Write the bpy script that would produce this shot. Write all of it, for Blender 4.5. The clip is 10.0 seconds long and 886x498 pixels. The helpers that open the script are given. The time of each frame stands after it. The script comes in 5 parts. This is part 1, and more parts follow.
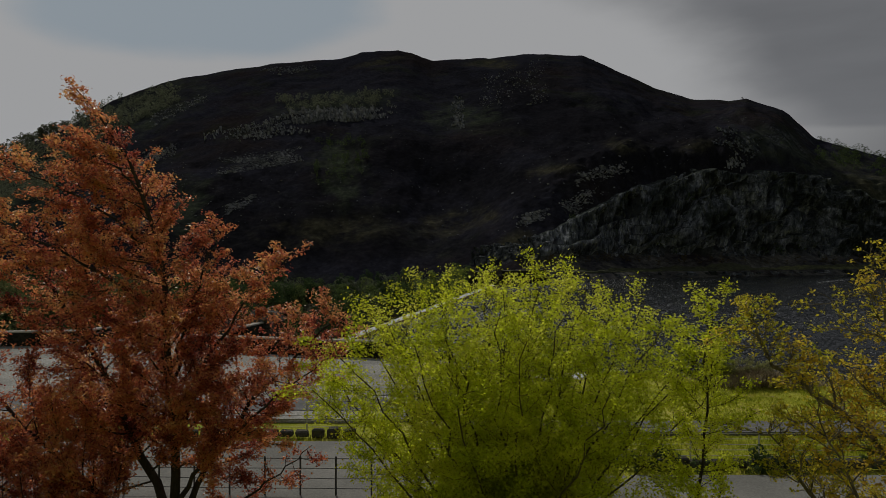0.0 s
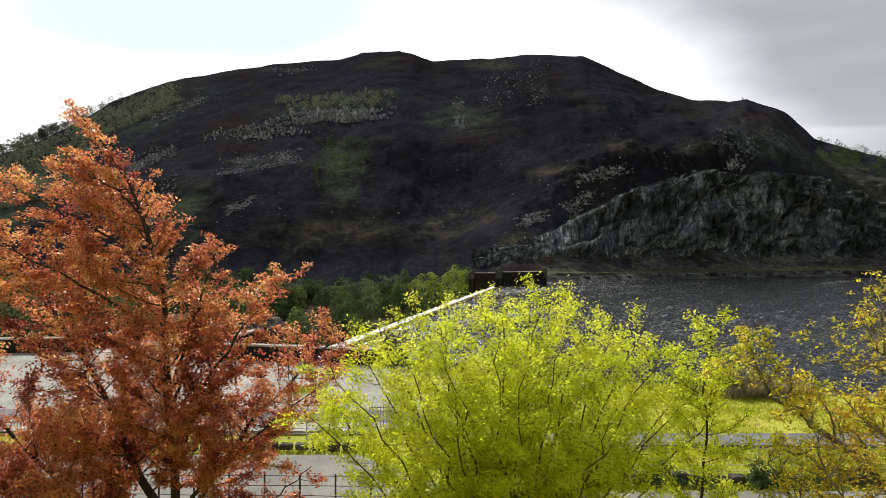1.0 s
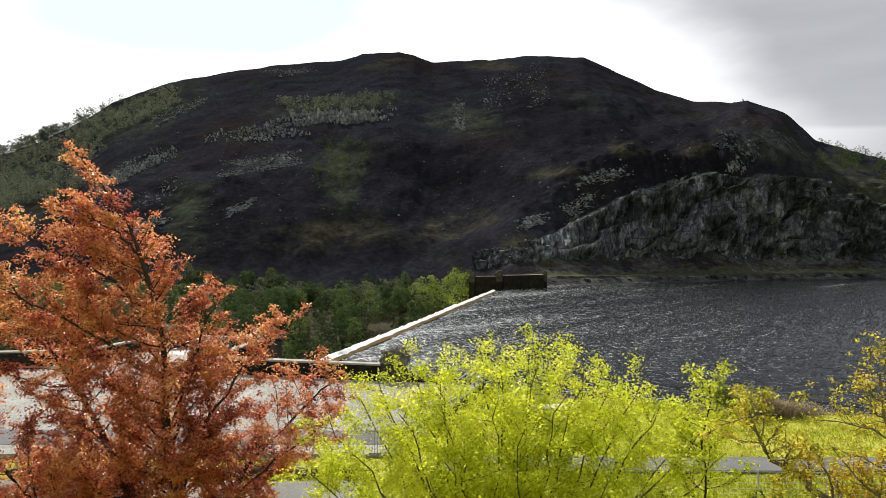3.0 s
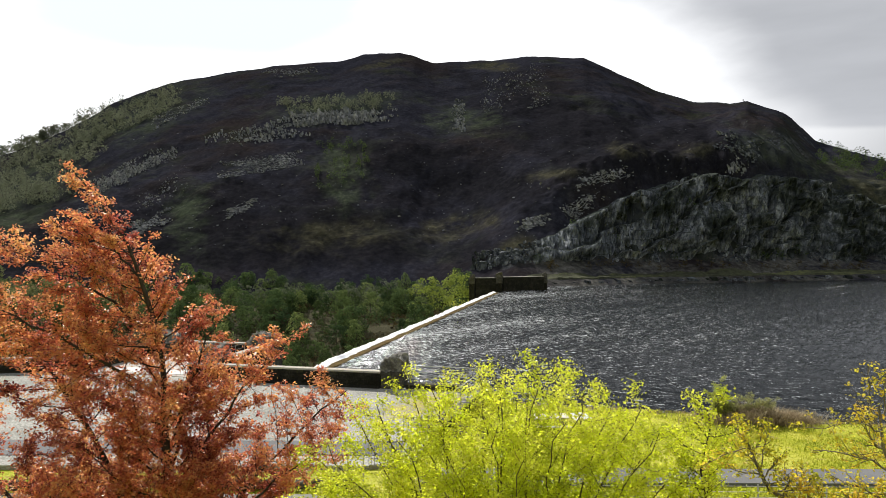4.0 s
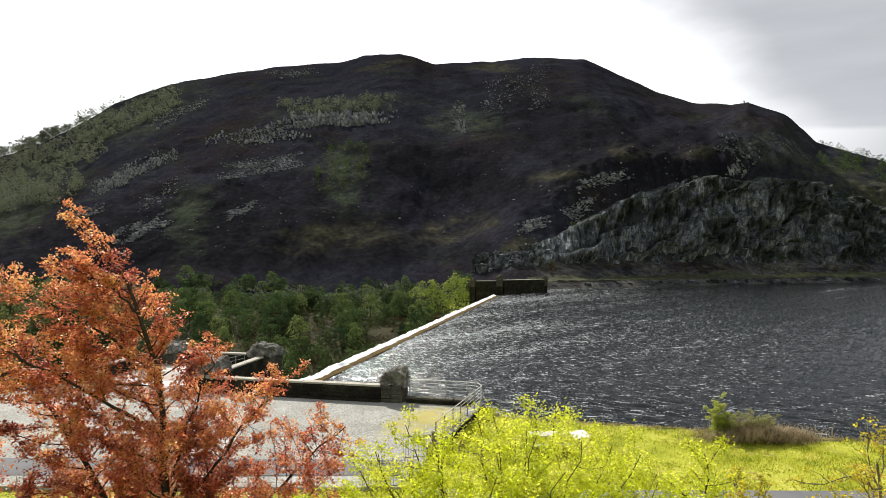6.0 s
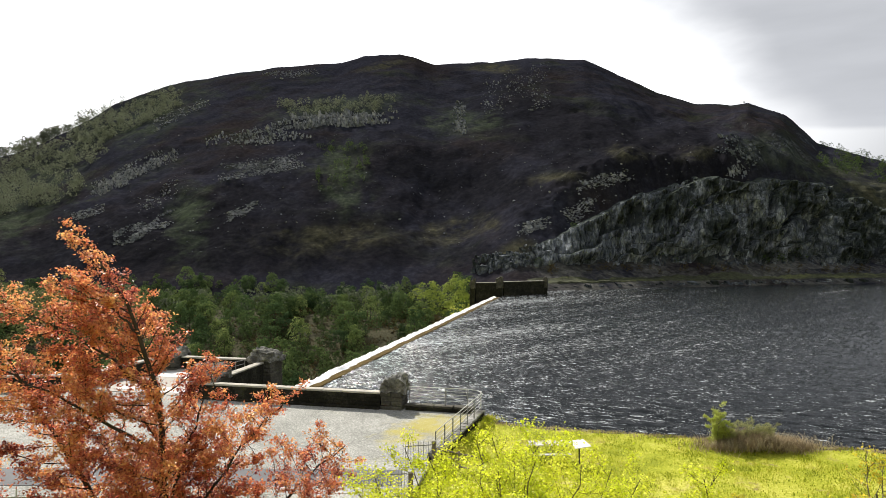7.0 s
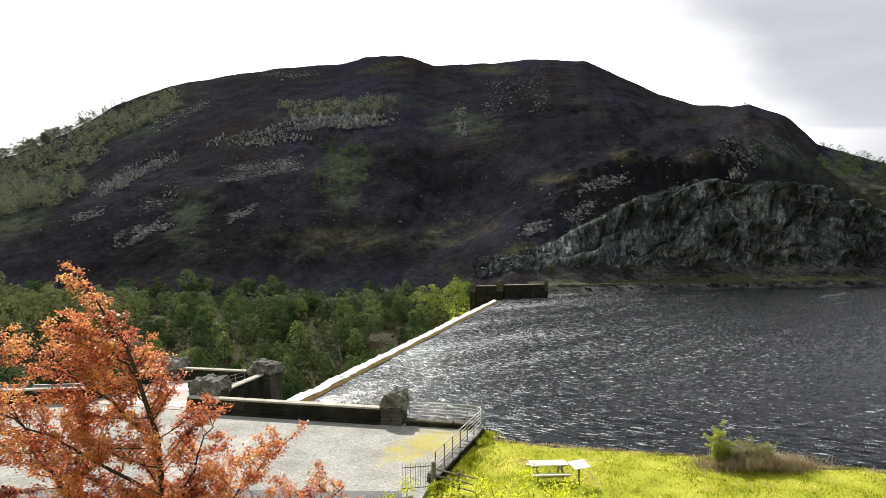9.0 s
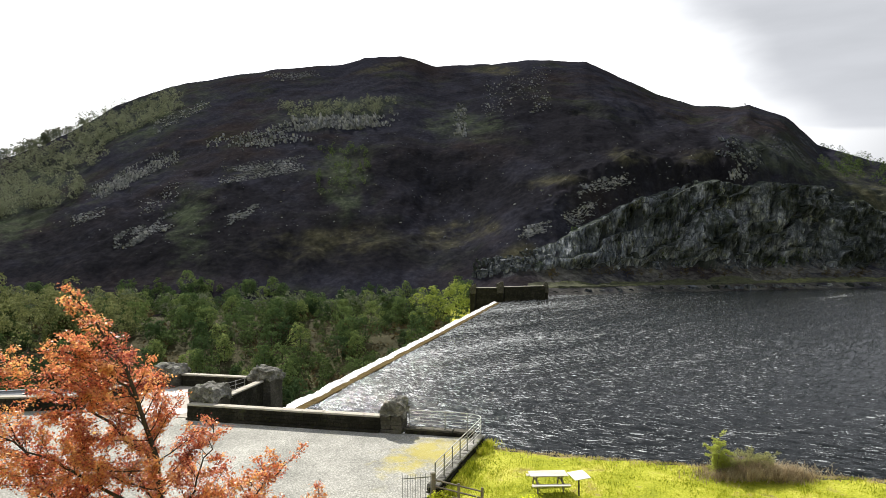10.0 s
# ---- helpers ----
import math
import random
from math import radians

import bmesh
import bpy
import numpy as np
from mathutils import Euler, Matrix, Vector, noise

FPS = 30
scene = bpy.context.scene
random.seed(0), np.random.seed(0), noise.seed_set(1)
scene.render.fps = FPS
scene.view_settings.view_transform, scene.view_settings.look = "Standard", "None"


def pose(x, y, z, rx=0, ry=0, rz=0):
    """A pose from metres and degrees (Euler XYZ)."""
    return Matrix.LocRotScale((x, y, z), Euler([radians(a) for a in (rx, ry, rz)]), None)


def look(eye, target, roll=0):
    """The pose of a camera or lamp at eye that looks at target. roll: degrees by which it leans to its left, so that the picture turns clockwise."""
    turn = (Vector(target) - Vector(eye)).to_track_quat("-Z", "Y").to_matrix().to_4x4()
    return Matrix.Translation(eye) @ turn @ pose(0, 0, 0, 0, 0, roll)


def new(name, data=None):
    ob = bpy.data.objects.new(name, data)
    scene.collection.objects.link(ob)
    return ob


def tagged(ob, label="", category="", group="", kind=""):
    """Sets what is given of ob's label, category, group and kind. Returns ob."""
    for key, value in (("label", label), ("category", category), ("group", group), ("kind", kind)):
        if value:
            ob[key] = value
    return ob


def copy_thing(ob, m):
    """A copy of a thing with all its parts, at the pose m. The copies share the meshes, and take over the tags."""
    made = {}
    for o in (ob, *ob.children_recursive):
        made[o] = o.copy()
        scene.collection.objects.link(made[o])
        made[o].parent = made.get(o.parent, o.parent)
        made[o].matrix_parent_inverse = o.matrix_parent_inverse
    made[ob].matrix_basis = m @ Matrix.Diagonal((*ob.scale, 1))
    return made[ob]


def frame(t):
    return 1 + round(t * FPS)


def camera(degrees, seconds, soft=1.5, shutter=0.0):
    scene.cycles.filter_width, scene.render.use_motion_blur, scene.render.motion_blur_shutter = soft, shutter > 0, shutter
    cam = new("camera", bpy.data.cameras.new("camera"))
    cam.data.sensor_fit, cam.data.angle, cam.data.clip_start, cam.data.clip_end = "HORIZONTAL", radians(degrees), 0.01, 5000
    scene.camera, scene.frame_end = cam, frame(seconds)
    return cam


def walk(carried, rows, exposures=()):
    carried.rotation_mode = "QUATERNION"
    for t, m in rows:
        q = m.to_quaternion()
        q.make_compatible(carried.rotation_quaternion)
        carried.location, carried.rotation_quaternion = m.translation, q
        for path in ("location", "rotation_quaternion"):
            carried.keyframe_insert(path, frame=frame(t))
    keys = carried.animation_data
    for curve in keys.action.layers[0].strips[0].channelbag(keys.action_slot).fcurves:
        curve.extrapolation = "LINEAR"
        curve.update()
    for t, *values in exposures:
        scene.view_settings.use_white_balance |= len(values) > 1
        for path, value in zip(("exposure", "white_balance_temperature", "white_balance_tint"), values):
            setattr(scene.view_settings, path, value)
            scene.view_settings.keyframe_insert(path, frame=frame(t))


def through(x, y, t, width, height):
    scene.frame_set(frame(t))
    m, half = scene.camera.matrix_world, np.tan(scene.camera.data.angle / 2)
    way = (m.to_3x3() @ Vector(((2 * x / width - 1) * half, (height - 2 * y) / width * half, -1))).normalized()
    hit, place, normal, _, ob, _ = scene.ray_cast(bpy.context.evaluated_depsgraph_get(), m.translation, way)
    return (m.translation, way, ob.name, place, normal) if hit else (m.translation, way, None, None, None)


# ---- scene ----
DEGREES = 69.3
cam = camera(DEGREES, 10.0, soft=0.8)

# the camera rises straight up beside the trees: seconds, height above the lake
RISE = [(0.0, 10.950), (0.5, 11.203), (1.0, 11.436), (1.5, 11.655), (2.0, 11.889), (2.5, 12.130), (4.0, 12.840), (4.5, 13.054), (5.0, 13.267), (5.5, 13.476), (7.0, 14.136), (7.5, 14.364), (8.0, 14.595), (8.5, 14.835), (9.0, 15.096), (9.5, 15.354), (10.0, 15.600)]
rows = []
for t, z in RISE:
    k = t / 10.0
    rows.append((t, pose(0.15 * k, 0, z, 90 + 0.0 + 0.1 * k, -0.15 * k, 0.2 * k)))
walk(cam, rows, exposures=[(0.0, -1.55), (0.3, -0.8), (0.6, -0.2), (0.9, 0.2), (1.2, 0.27), (4.0, 0.4), (7.0, 0.55), (10.0, 0.7)])

# ---- world and sun ----
SUN_AZ, SUN_EL = radians(-22), radians(41)      # azimuth from +y towards +x
sun_dir = Vector((math.sin(SUN_AZ) * math.cos(SUN_EL), math.cos(SUN_AZ) * math.cos(SUN_EL), math.sin(SUN_EL)))
sun = new("sun", bpy.data.lights.new("sun", "SUN"))
sun.data.energy, sun.data.angle, sun.data.color = 5.0, radians(0.6), (1.0, 0.95, 0.87)
sun.matrix_world = look((0, 0, 300), Vector((0, 0, 300)) - sun_dir)

world = bpy.data.worlds.new("sky")
scene.world = world
world.use_nodes = True


def sky_nodes():
    nt = world.node_tree
    nt.nodes.clear()
    L = nt.links.new
    N = nt.nodes.new

    def calc(op, a, b=None, c=None):
        n = N("ShaderNodeMath")
        n.operation = op
        for i, v in enumerate((a, b, c)):
            if v is None:
                continue
            if isinstance(v, (int, float)):
                n.inputs[i].default_value = v
            else:
                L(v, n.inputs[i])
        return n.outputs["Value"]

    def soft(v, lo, hi):
        n = N("ShaderNodeMapRange")
        n.interpolation_type = "SMOOTHSTEP"
        n.inputs["From Min"].default_value, n.inputs["From Max"].default_value = lo, hi
        L(v, n.inputs["Value"])
        return n.outputs["Result"]

    def blend(f, a, b):
        n = N("ShaderNodeMix")
        n.data_type = "RGBA"
        L(f, n.inputs["Factor"])
        for sock, v in (("A", a), ("B", b)):
            if isinstance(v, tuple):
                n.inputs[sock].default_value = (*v, 1)
            else:
                L(v, n.inputs[sock])
        return n.outputs["Result"]

    def cloud_noise(scale, detail, stretch, shift):
        mp, n = N("ShaderNodeMapping"), N("ShaderNodeTexNoise")
        mp.inputs["Scale"].default_value, mp.inputs["Location"].default_value = stretch, shift
        L(co.outputs["Generated"], mp.inputs["Vector"])
        n.inputs["Scale"].default_value, n.inputs["Detail"].default_value = scale, detail
        L(mp.outputs["Vector"], n.inputs["Vector"])
        return n.outputs["Fac"]

    out, bg = N("ShaderNodeOutputWorld"), N("ShaderNodeBackground")
    bg.inputs["Strength"].default_value = 0.1
    sky = N("ShaderNodeTexSky")
    sky.sky_type, sky.sun_disc = "NISHITA", False
    sky.sun_elevation, sky.sun_rotation = SUN_EL, SUN_AZ
    co = N("ShaderNodeTexCoord")
    sep = N("ShaderNodeSeparateXYZ")
    L(co.outputs["Generated"], sep.inputs["Vector"])
    # clouds glow towards the sun and turn grey away from it
    dot = N("ShaderNodeVectorMath")
    dot.operation = "DOT_PRODUCT"
    dot.inputs[1].default_value = sun_dir
    L(co.outputs["Generated"], dot.inputs[0])
    toward = soft(dot.outputs["Value"], 0.3, 0.72)
    body = cloud_noise(3.0, 9, (1, 1, 2.6), (3.1, 0.4, 1.7))
    dark = blend(body, (0.75, 0.83, 0.98), (1.5, 1.58, 1.72))
    cloud = blend(toward, dark, (9.6, 9.7, 9.9))
    # a heavy grey bank over the right shoulder of the hill
    ahead = calc("MAXIMUM", sep.outputs["Y"], 0.08)
    across = calc("DIVIDE", sep.outputs["X"], ahead)
    height = calc("DIVIDE", sep.outputs["Z"], ahead)
    wob = calc("MULTIPLY", calc("SUBTRACT", body, 0.5), 0.35)
    edge = calc("ADD", calc("ADD", across, calc("MULTIPLY", height, 1.5)), wob)
    bank = calc("MULTIPLY", soft(edge, 0.74, 0.98), soft(calc("ADD", height, calc("MULTIPLY", wob, 0.12)), 0.184, 0.197))
    streak = cloud_noise(2.2, 6, (1, 1, 5), (0.3, 2.4, 0.7))
    grey = blend(streak, (2.5, 2.6, 2.8), (5.5, 5.65, 6.0))
    cloud = blend(bank, cloud, grey)
    # thin blue gaps
    gap = soft(cloud_noise(1.7, 7, (1, 1, 2.0), (1.3, 0.2, 0.35)), 0.56, 0.66)
    # a pale blue opening above the left shoulder
    px = calc("MULTIPLY", calc("ADD", across, 0.38), 3.4)
    pz = calc("MULTIPLY", calc("SUBTRACT", height, 0.375), 13.0)
    ring = calc("ADD", calc("MULTIPLY", px, px), calc("MULTIPLY", pz, pz))
    gap = calc("MAXIMUM", gap, soft(calc("ADD", ring, calc("MULTIPLY", wob, 5.0)), 1.3, 0.5))
    blue = blend(toward, sky.outputs["Color"], (7.2, 8.3, 9.3))
    L(blend(gap, cloud, blue), bg.inputs["Color"])
    L(bg.outputs["Background"], out.inputs["Surface"])


sky_nodes()

# ---- materials ----


def material(name):
    m = bpy.data.materials.new(name)
    m.use_nodes = True
    nt = m.node_tree
    return m, nt, nt.nodes["Principled BSDF"]


def ramp(nt, fac, stops):
    r = nt.nodes.new("ShaderNodeValToRGB")
    while len(r.color_ramp.elements) < len(stops):
        r.color_ramp.elements.new(0.5)
    for e, (p, c) in zip(r.color_ramp.elements, stops):
        e.position, e.color = p, (*c, 1)
    nt.links.new(fac, r.inputs["Fac"])
    return r.outputs["Color"]


def noise_tex(nt, scale, detail=6, rough=0.6, stretch=(1, 1, 1), coord="Object", kind="noise", turn=0):
    co = nt.nodes.new("ShaderNodeTexCoord")
    mp = nt.nodes.new("ShaderNodeMapping")
    mp.vector_type = "TEXTURE"
    mp.inputs["Scale"].default_value = [1 / v for v in stretch]
    mp.inputs["Rotation"].default_value = (0, 0, turn)
    nt.links.new(co.outputs[coord], mp.inputs["Vector"])
    if kind == "voronoi":
        t = nt.nodes.new("ShaderNodeTexVoronoi")
        t.inputs["Scale"].default_value = scale
        nt.links.new(mp.outputs["Vector"], t.inputs["Vector"])
        return t.outputs["Distance"]
    t = nt.nodes.new("ShaderNodeTexNoise")
    t.inputs["Scale"].default_value, t.inputs["Detail"].default_value, t.inputs["Roughness"].default_value = scale, detail, rough
    nt.links.new(mp.outputs["Vector"], t.inputs["Vector"])
    return t.outputs["Fac"]


def mix_col(nt, fac, a, b, mode="MIX"):
    x = nt.nodes.new("ShaderNodeMix")
    x.data_type, x.blend_type = "RGBA", mode
    for sock, v in (("Factor", fac), ("A", a), ("B", b)):
        if isinstance(v, (tuple, float, int)):
            x.inputs[sock].default_value = (*v, 1) if isinstance(v, tuple) else v
        else:
            nt.links.new(v, x.inputs[sock])
    return x.outputs["Result"]


def remap(nt, v, a, b, lo=0.0, hi=1.0):
    x = nt.nodes.new("ShaderNodeMapRange")
    for sock, val in (("From Min", a), ("From Max", b), ("To Min", lo), ("To Max", hi)):
        x.inputs[sock].default_value = val
    nt.links.new(v, x.inputs["Value"])
    return x.outputs["Result"]


def bump(nt, height, bsdf, strength=0.4, dist=0.1):
    b = nt.nodes.new("ShaderNodeBump")
    b.inputs["Strength"].default_value, b.inputs["Distance"].default_value = strength, dist
    nt.links.new(height, b.inputs["Height"])
    nt.links.new(b.outputs["Normal"], bsdf.inputs["Normal"])


def ground_like(name, stops, big, small, rough=0.9, bstr=0.5, bdist=0.1, stain=None, stretch=(1, 1, 1), fine=0.5):
    """Two scales of variation and relief."""
    m, nt, b = material(name)
    n1 = noise_tex(nt, big, 5, 0.6, stretch)
    n2 = noise_tex(nt, small, 8, 0.7, stretch)
    f = nt.nodes.new("ShaderNodeMath")
    f.operation = "MULTIPLY_ADD"
    f.inputs[1].default_value = fine
    nt.links.new(n2, f.inputs[0])
    half = remap(nt, n1, 0, 1, 0, 1 - fine)
    nt.links.new(half, f.inputs[2])
    col = ramp(nt, f.outputs["Value"], stops)
    if stain:
        col = mix_col(nt, remap(nt, noise_tex(nt, stain[1], 4), stain[2], stain[2] + 0.1), col, stain[0])
    nt.links.new(col, b.inputs["Base Color"])
    b.inputs["Roughness"].default_value = rough
    b.inputs["Specular IOR Level"].default_value = 0.25 if rough < 0.8 else 0.05
    bump(nt, n2, b, bstr, bdist)
    return m


M = {}
M["grass"] = ground_like("grass", [(0.34, (0.13, 0.16, 0.018)), (0.5, (0.33, 0.35, 0.03)), (0.64, (0.58, 0.53, 0.13))], 0.45, 9, 0.9, 0.8, 0.1,
                         stain=((0.26, 0.22, 0.08), 0.9, 0.6))
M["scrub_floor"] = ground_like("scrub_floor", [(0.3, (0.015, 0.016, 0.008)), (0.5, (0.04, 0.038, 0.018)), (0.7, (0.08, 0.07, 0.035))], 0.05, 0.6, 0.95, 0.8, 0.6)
M["bank"] = ground_like("bank", [(0.38, (0.022, 0.024, 0.017)), (0.52, (0.06, 0.064, 0.036)), (0.66, (0.15, 0.16, 0.065))], 0.045, 0.5, 0.95, 0.8, 0.4)
M["gravel"] = ground_like("gravel", [(0.3, (0.12, 0.12, 0.108)), (0.5, (0.21, 0.208, 0.188)), (0.7, (0.31, 0.3, 0.275))], 0.4, 14, 0.95, 0.6, 0.03)


def moss_gravel():
    """Terrace gravel with a yellow mossy patch by the corner."""
    m = ground_like("terrace_gravel", [(0.38, (0.14, 0.14, 0.127)), (0.5, (0.28, 0.278, 0.25)), (0.6, (0.48, 0.47, 0.43))], 0.3, 12, 0.95, 0.3, 0.015, fine=0.72)
    nt = m.node_tree
    b = nt.nodes["Principled BSDF"]
    col = b.inputs["Base Color"].links[0].from_socket
    co = nt.nodes.new("ShaderNodeTexCoord")
    dist = nt.nodes.new("ShaderNodeMapping")
    dist.vector_type = "TEXTURE"
    dist.inputs["Location"].default_value, dist.inputs["Scale"].default_value = (-0.6, 36.6, 4), (2.8, 5.0, 1)
    dist.inputs["Rotation"].default_value = (0, 0, radians(-32))
    nt.links.new(co.outputs["Object"], dist.inputs["Vector"])
    ln = nt.nodes.new("ShaderNodeVectorMath")
    ln.operation = "LENGTH"
    nt.links.new(dist.outputs["Vector"], ln.inputs[0])
    f = nt.nodes.new("ShaderNodeMath")
    f.operation = "MULTIPLY_ADD"
    f.inputs[1].default_value = 2.6
    nt.links.new(noise_tex(nt, 0.9, 8, 0.7), f.inputs[0])
    nt.links.new(ln.outputs["Value"], f.inputs[2])
    near = remap(nt, f.outputs["Value"], 2.15, 1.55)
    thin = remap(nt, noise_tex(nt, 0.35, 7, 0.7), 0.56, 0.75, 0, 0.35)
    col = mix_col(nt, thin, col, (0.26, 0.24, 0.05))
    col = mix_col(nt, remap(nt, near, 0, 1, 0, 0.68), col, (0.38, 0.32, 0.04))
    nt.links.new(col, b.inputs["Base Color"])
    return m


M["terrace"] = moss_gravel()
M["tarmac"] = ground_like("tarmac", [(0.3, (0.1, 0.1, 0.105)), (0.6, (0.17, 0.17, 0.17))], 0.5, 25, 0.9, 0.4, 0.01)
M["paving"] = ground_like("paving", [(0.3, (0.3, 0.27, 0.235)), (0.6, (0.42, 0.385, 0.34))], 0.6, 12, 0.85, 0.3, 0.01)
M["pale_paving"] = ground_like("pale_paving", [(0.3, (0.45, 0.44, 0.42)), (0.6, (0.6, 0.59, 0.57))], 0.6, 12, 0.85, 0.2, 0.01)
M["stone"] = ground_like("stone", [(0.3, (0.026, 0.025, 0.02)), (0.5, (0.075, 0.07, 0.057)), (0.68, (0.17, 0.16, 0.13))], 0.8, 7, 0.9, 0.7, 0.06,
                         stain=((0.1, 0.11, 0.06), 2.0, 0.6))
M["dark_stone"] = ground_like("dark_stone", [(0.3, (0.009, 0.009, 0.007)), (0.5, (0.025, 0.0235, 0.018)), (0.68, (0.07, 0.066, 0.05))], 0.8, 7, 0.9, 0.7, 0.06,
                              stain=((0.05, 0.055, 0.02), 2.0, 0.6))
M["cap_rock"] = ground_like("cap_rock", [(0.34, (0.035, 0.035, 0.03)), (0.48, (0.15, 0.146, 0.13)), (0.62, (0.4, 0.39, 0.36))], 0.8, 4, 0.9, 0.9, 0.1,
                            stain=((0.12, 0.13, 0.06), 2.0, 0.58))
M["coping"] = ground_like("coping", [(0.3, (0.28, 0.26, 0.22)), (0.6, (0.45, 0.42, 0.36))], 1.0, 10, 0.85, 0.4, 0.02)
M["weed_stone"] = ground_like("weed_stone", [(0.3, (0.024, 0.016, 0.006)), (0.6, (0.11, 0.075, 0.022))], 0.8, 5, 0.95, 0.5, 0.05)
M["metal"] = ground_like("metal", [(0.3, (0.1, 0.1, 0.1)), (0.6, (0.25, 0.25, 0.24))], 2.0, 20, 0.55, 0.2, 0.01)
M["pale_metal"] = ground_like("pale_metal", [(0.3, (0.35, 0.34, 0.32)), (0.6, (0.55, 0.54, 0.5))], 2.0, 20, 0.5, 0.1, 0.01)
M["black_iron"] = ground_like("black_iron", [(0.3, (0.03, 0.03, 0.03)), (0.6, (0.07, 0.07, 0.07))], 2.0, 20, 0.5, 0.2, 0.01)
M["wood"] = ground_like("wood", [(0.3, (0.1, 0.085, 0.065)), (0.6, (0.24, 0.21, 0.17))], 1.0, 8, 0.85, 0.4, 0.01, stretch=(1, 8, 8))
M["pale_wood"] = ground_like("pale_wood", [(0.3, (0.42, 0.39, 0.34)), (0.6, (0.62, 0.59, 0.53))], 1.0, 8, 0.8, 0.3, 0.01, stretch=(1, 8, 8))
M["bark"] = ground_like("bark", [(0.3, (0.02, 0.017, 0.014)), (0.6, (0.07, 0.06, 0.05))], 2.0, 12, 0.9, 0.6, 0.03, stretch=(2, 2, 0.5))
M["twig_bark"] = ground_like("twig_bark", [(0.3, (0.05, 0.045, 0.025)), (0.6, (0.13, 0.115, 0.06))], 2.0, 12, 0.9, 0.6, 0.03, stretch=(2, 2, 0.5))
M["grey_bark"] = ground_like("grey_bark", [(0.3, (0.07, 0.06, 0.045)), (0.6, (0.24, 0.21, 0.16))], 2.0, 12, 0.9, 0.6, 0.03, stretch=(2, 2, 0.5))
M["white_board"] = ground_like("white_board", [(0.3, (0.7, 0.7, 0.68)), (0.6, (0.82, 0.82, 0.8))], 2.0, 10, 0.35, 0.05, 0.005)
M["red_board"] = ground_like("red_board", [(0.3, (0.4, 0.05, 0.025)), (0.6, (0.55, 0.09, 0.04))], 2.0, 12, 0.5, 0.1, 0.005)
M["slate"] = ground_like("slate", [(0.3, (0.16, 0.17, 0.18)), (0.6, (0.28, 0.29, 0.3))], 1.0, 8, 0.5, 0.3, 0.02)


def leaf_material(name, stops, glow=0.45, gloss=0.5, by_tree=False, through=None, sheen=0.42):
    """Leaves: the colour they reflect and, where given, another that shines through them."""
    m, nt, b = material(name)
    geo = nt.nodes.new("ShaderNodeNewGeometry")
    f = nt.nodes.new("ShaderNodeMath")
    f.operation = "MULTIPLY_ADD"
    f.inputs[1].default_value = 0.3 if by_tree else 0.42
    nt.links.new(geo.outputs["Random Per Island"], f.inputs[0])
    if by_tree:
        info = nt.nodes.new("ShaderNodeObjectInfo")
        nt.links.new(remap(nt, info.outputs["Random"], 0, 1, 0, 0.7), f.inputs[2])
    else:
        nt.links.new(remap(nt, noise_tex(nt, 0.9, 4), 0.34, 0.66, 0, 0.58), f.inputs[2])
    col = ramp(nt, f.outputs["Value"], stops)
    nt.links.new(col, b.inputs["Base Color"])
    b.inputs["Roughness"].default_value = sheen
    b.inputs["Specular IOR Level"].default_value = gloss
    tr = nt.nodes.new("ShaderNodeBsdfTranslucent")
    nt.links.new(ramp(nt, f.outputs["Value"], through) if through else col, tr.inputs["Color"])
    mx = nt.nodes.new("ShaderNodeMixShader")
    mx.inputs["Fac"].default_value = glow
    nt.links.new(b.outputs["BSDF"], mx.inputs[1])
    nt.links.new(tr.outputs["BSDF"], mx.inputs[2])
    nt.links.new(mx.outputs["Shader"], nt.nodes["Material Output"].inputs["Surface"])
    return m


M["copper_leaf"] = leaf_material("copper_leaf", [(0.15, (0.04, 0.011, 0.012)), (0.42, (0.18, 0.056, 0.04)), (0.65, (0.42, 0.18, 0.085)), (0.95, (0.58, 0.35, 0.13))], 0.52, 0.65,
                                through=[(0.15, (0.34, 0.045, 0.04)), (0.42, (0.86, 0.25, 0.12)), (0.65, (0.97, 0.47, 0.16)), (0.95, (0.98, 0.7, 0.24))], sheen=0.35)
M["lime_leaf"] = leaf_material("lime_leaf", [(0.1, (0.2, 0.25, 0.014)), (0.5, (0.43, 0.45, 0.024)), (0.9, (0.66, 0.62, 0.08))], 0.58, 0.3,
                              through=[(0.1, (0.52, 0.6, 0.02)), (0.5, (0.84, 0.9, 0.04)), (0.9, (0.96, 0.95, 0.16))])
M["olive_leaf"] = leaf_material("olive_leaf", [(0.1, (0.17, 0.19, 0.02)), (0.5, (0.34, 0.29, 0.03)), (0.9, (0.42, 0.27, 0.04))], 0.55, 0.3,
                               through=[(0.1, (0.5, 0.56, 0.04)), (0.5, (0.85, 0.72, 0.06)), (0.9, (0.86, 0.55, 0.07))])
M["wood_leaf"] = leaf_material("wood_leaf", [(0.1, (0.034, 0.056, 0.024)), (0.5, (0.075, 0.11, 0.04)), (0.9, (0.145, 0.185, 0.065))], 0.22, 0.0)
M["olive_wood_leaf"] = leaf_material("olive_wood_leaf", [(0.1, (0.09, 0.105, 0.045)), (0.5, (0.17, 0.185, 0.08)), (0.9, (0.27, 0.28, 0.13))], 0.22, 0.0)
M["tree_leaf"] = leaf_material("tree_leaf", [(0.1, (0.034, 0.058, 0.027)), (0.4, (0.068, 0.108, 0.042)), (0.75, (0.135, 0.182, 0.065)), (0.98, (0.25, 0.29, 0.1))], 0.28, 0.0, True)
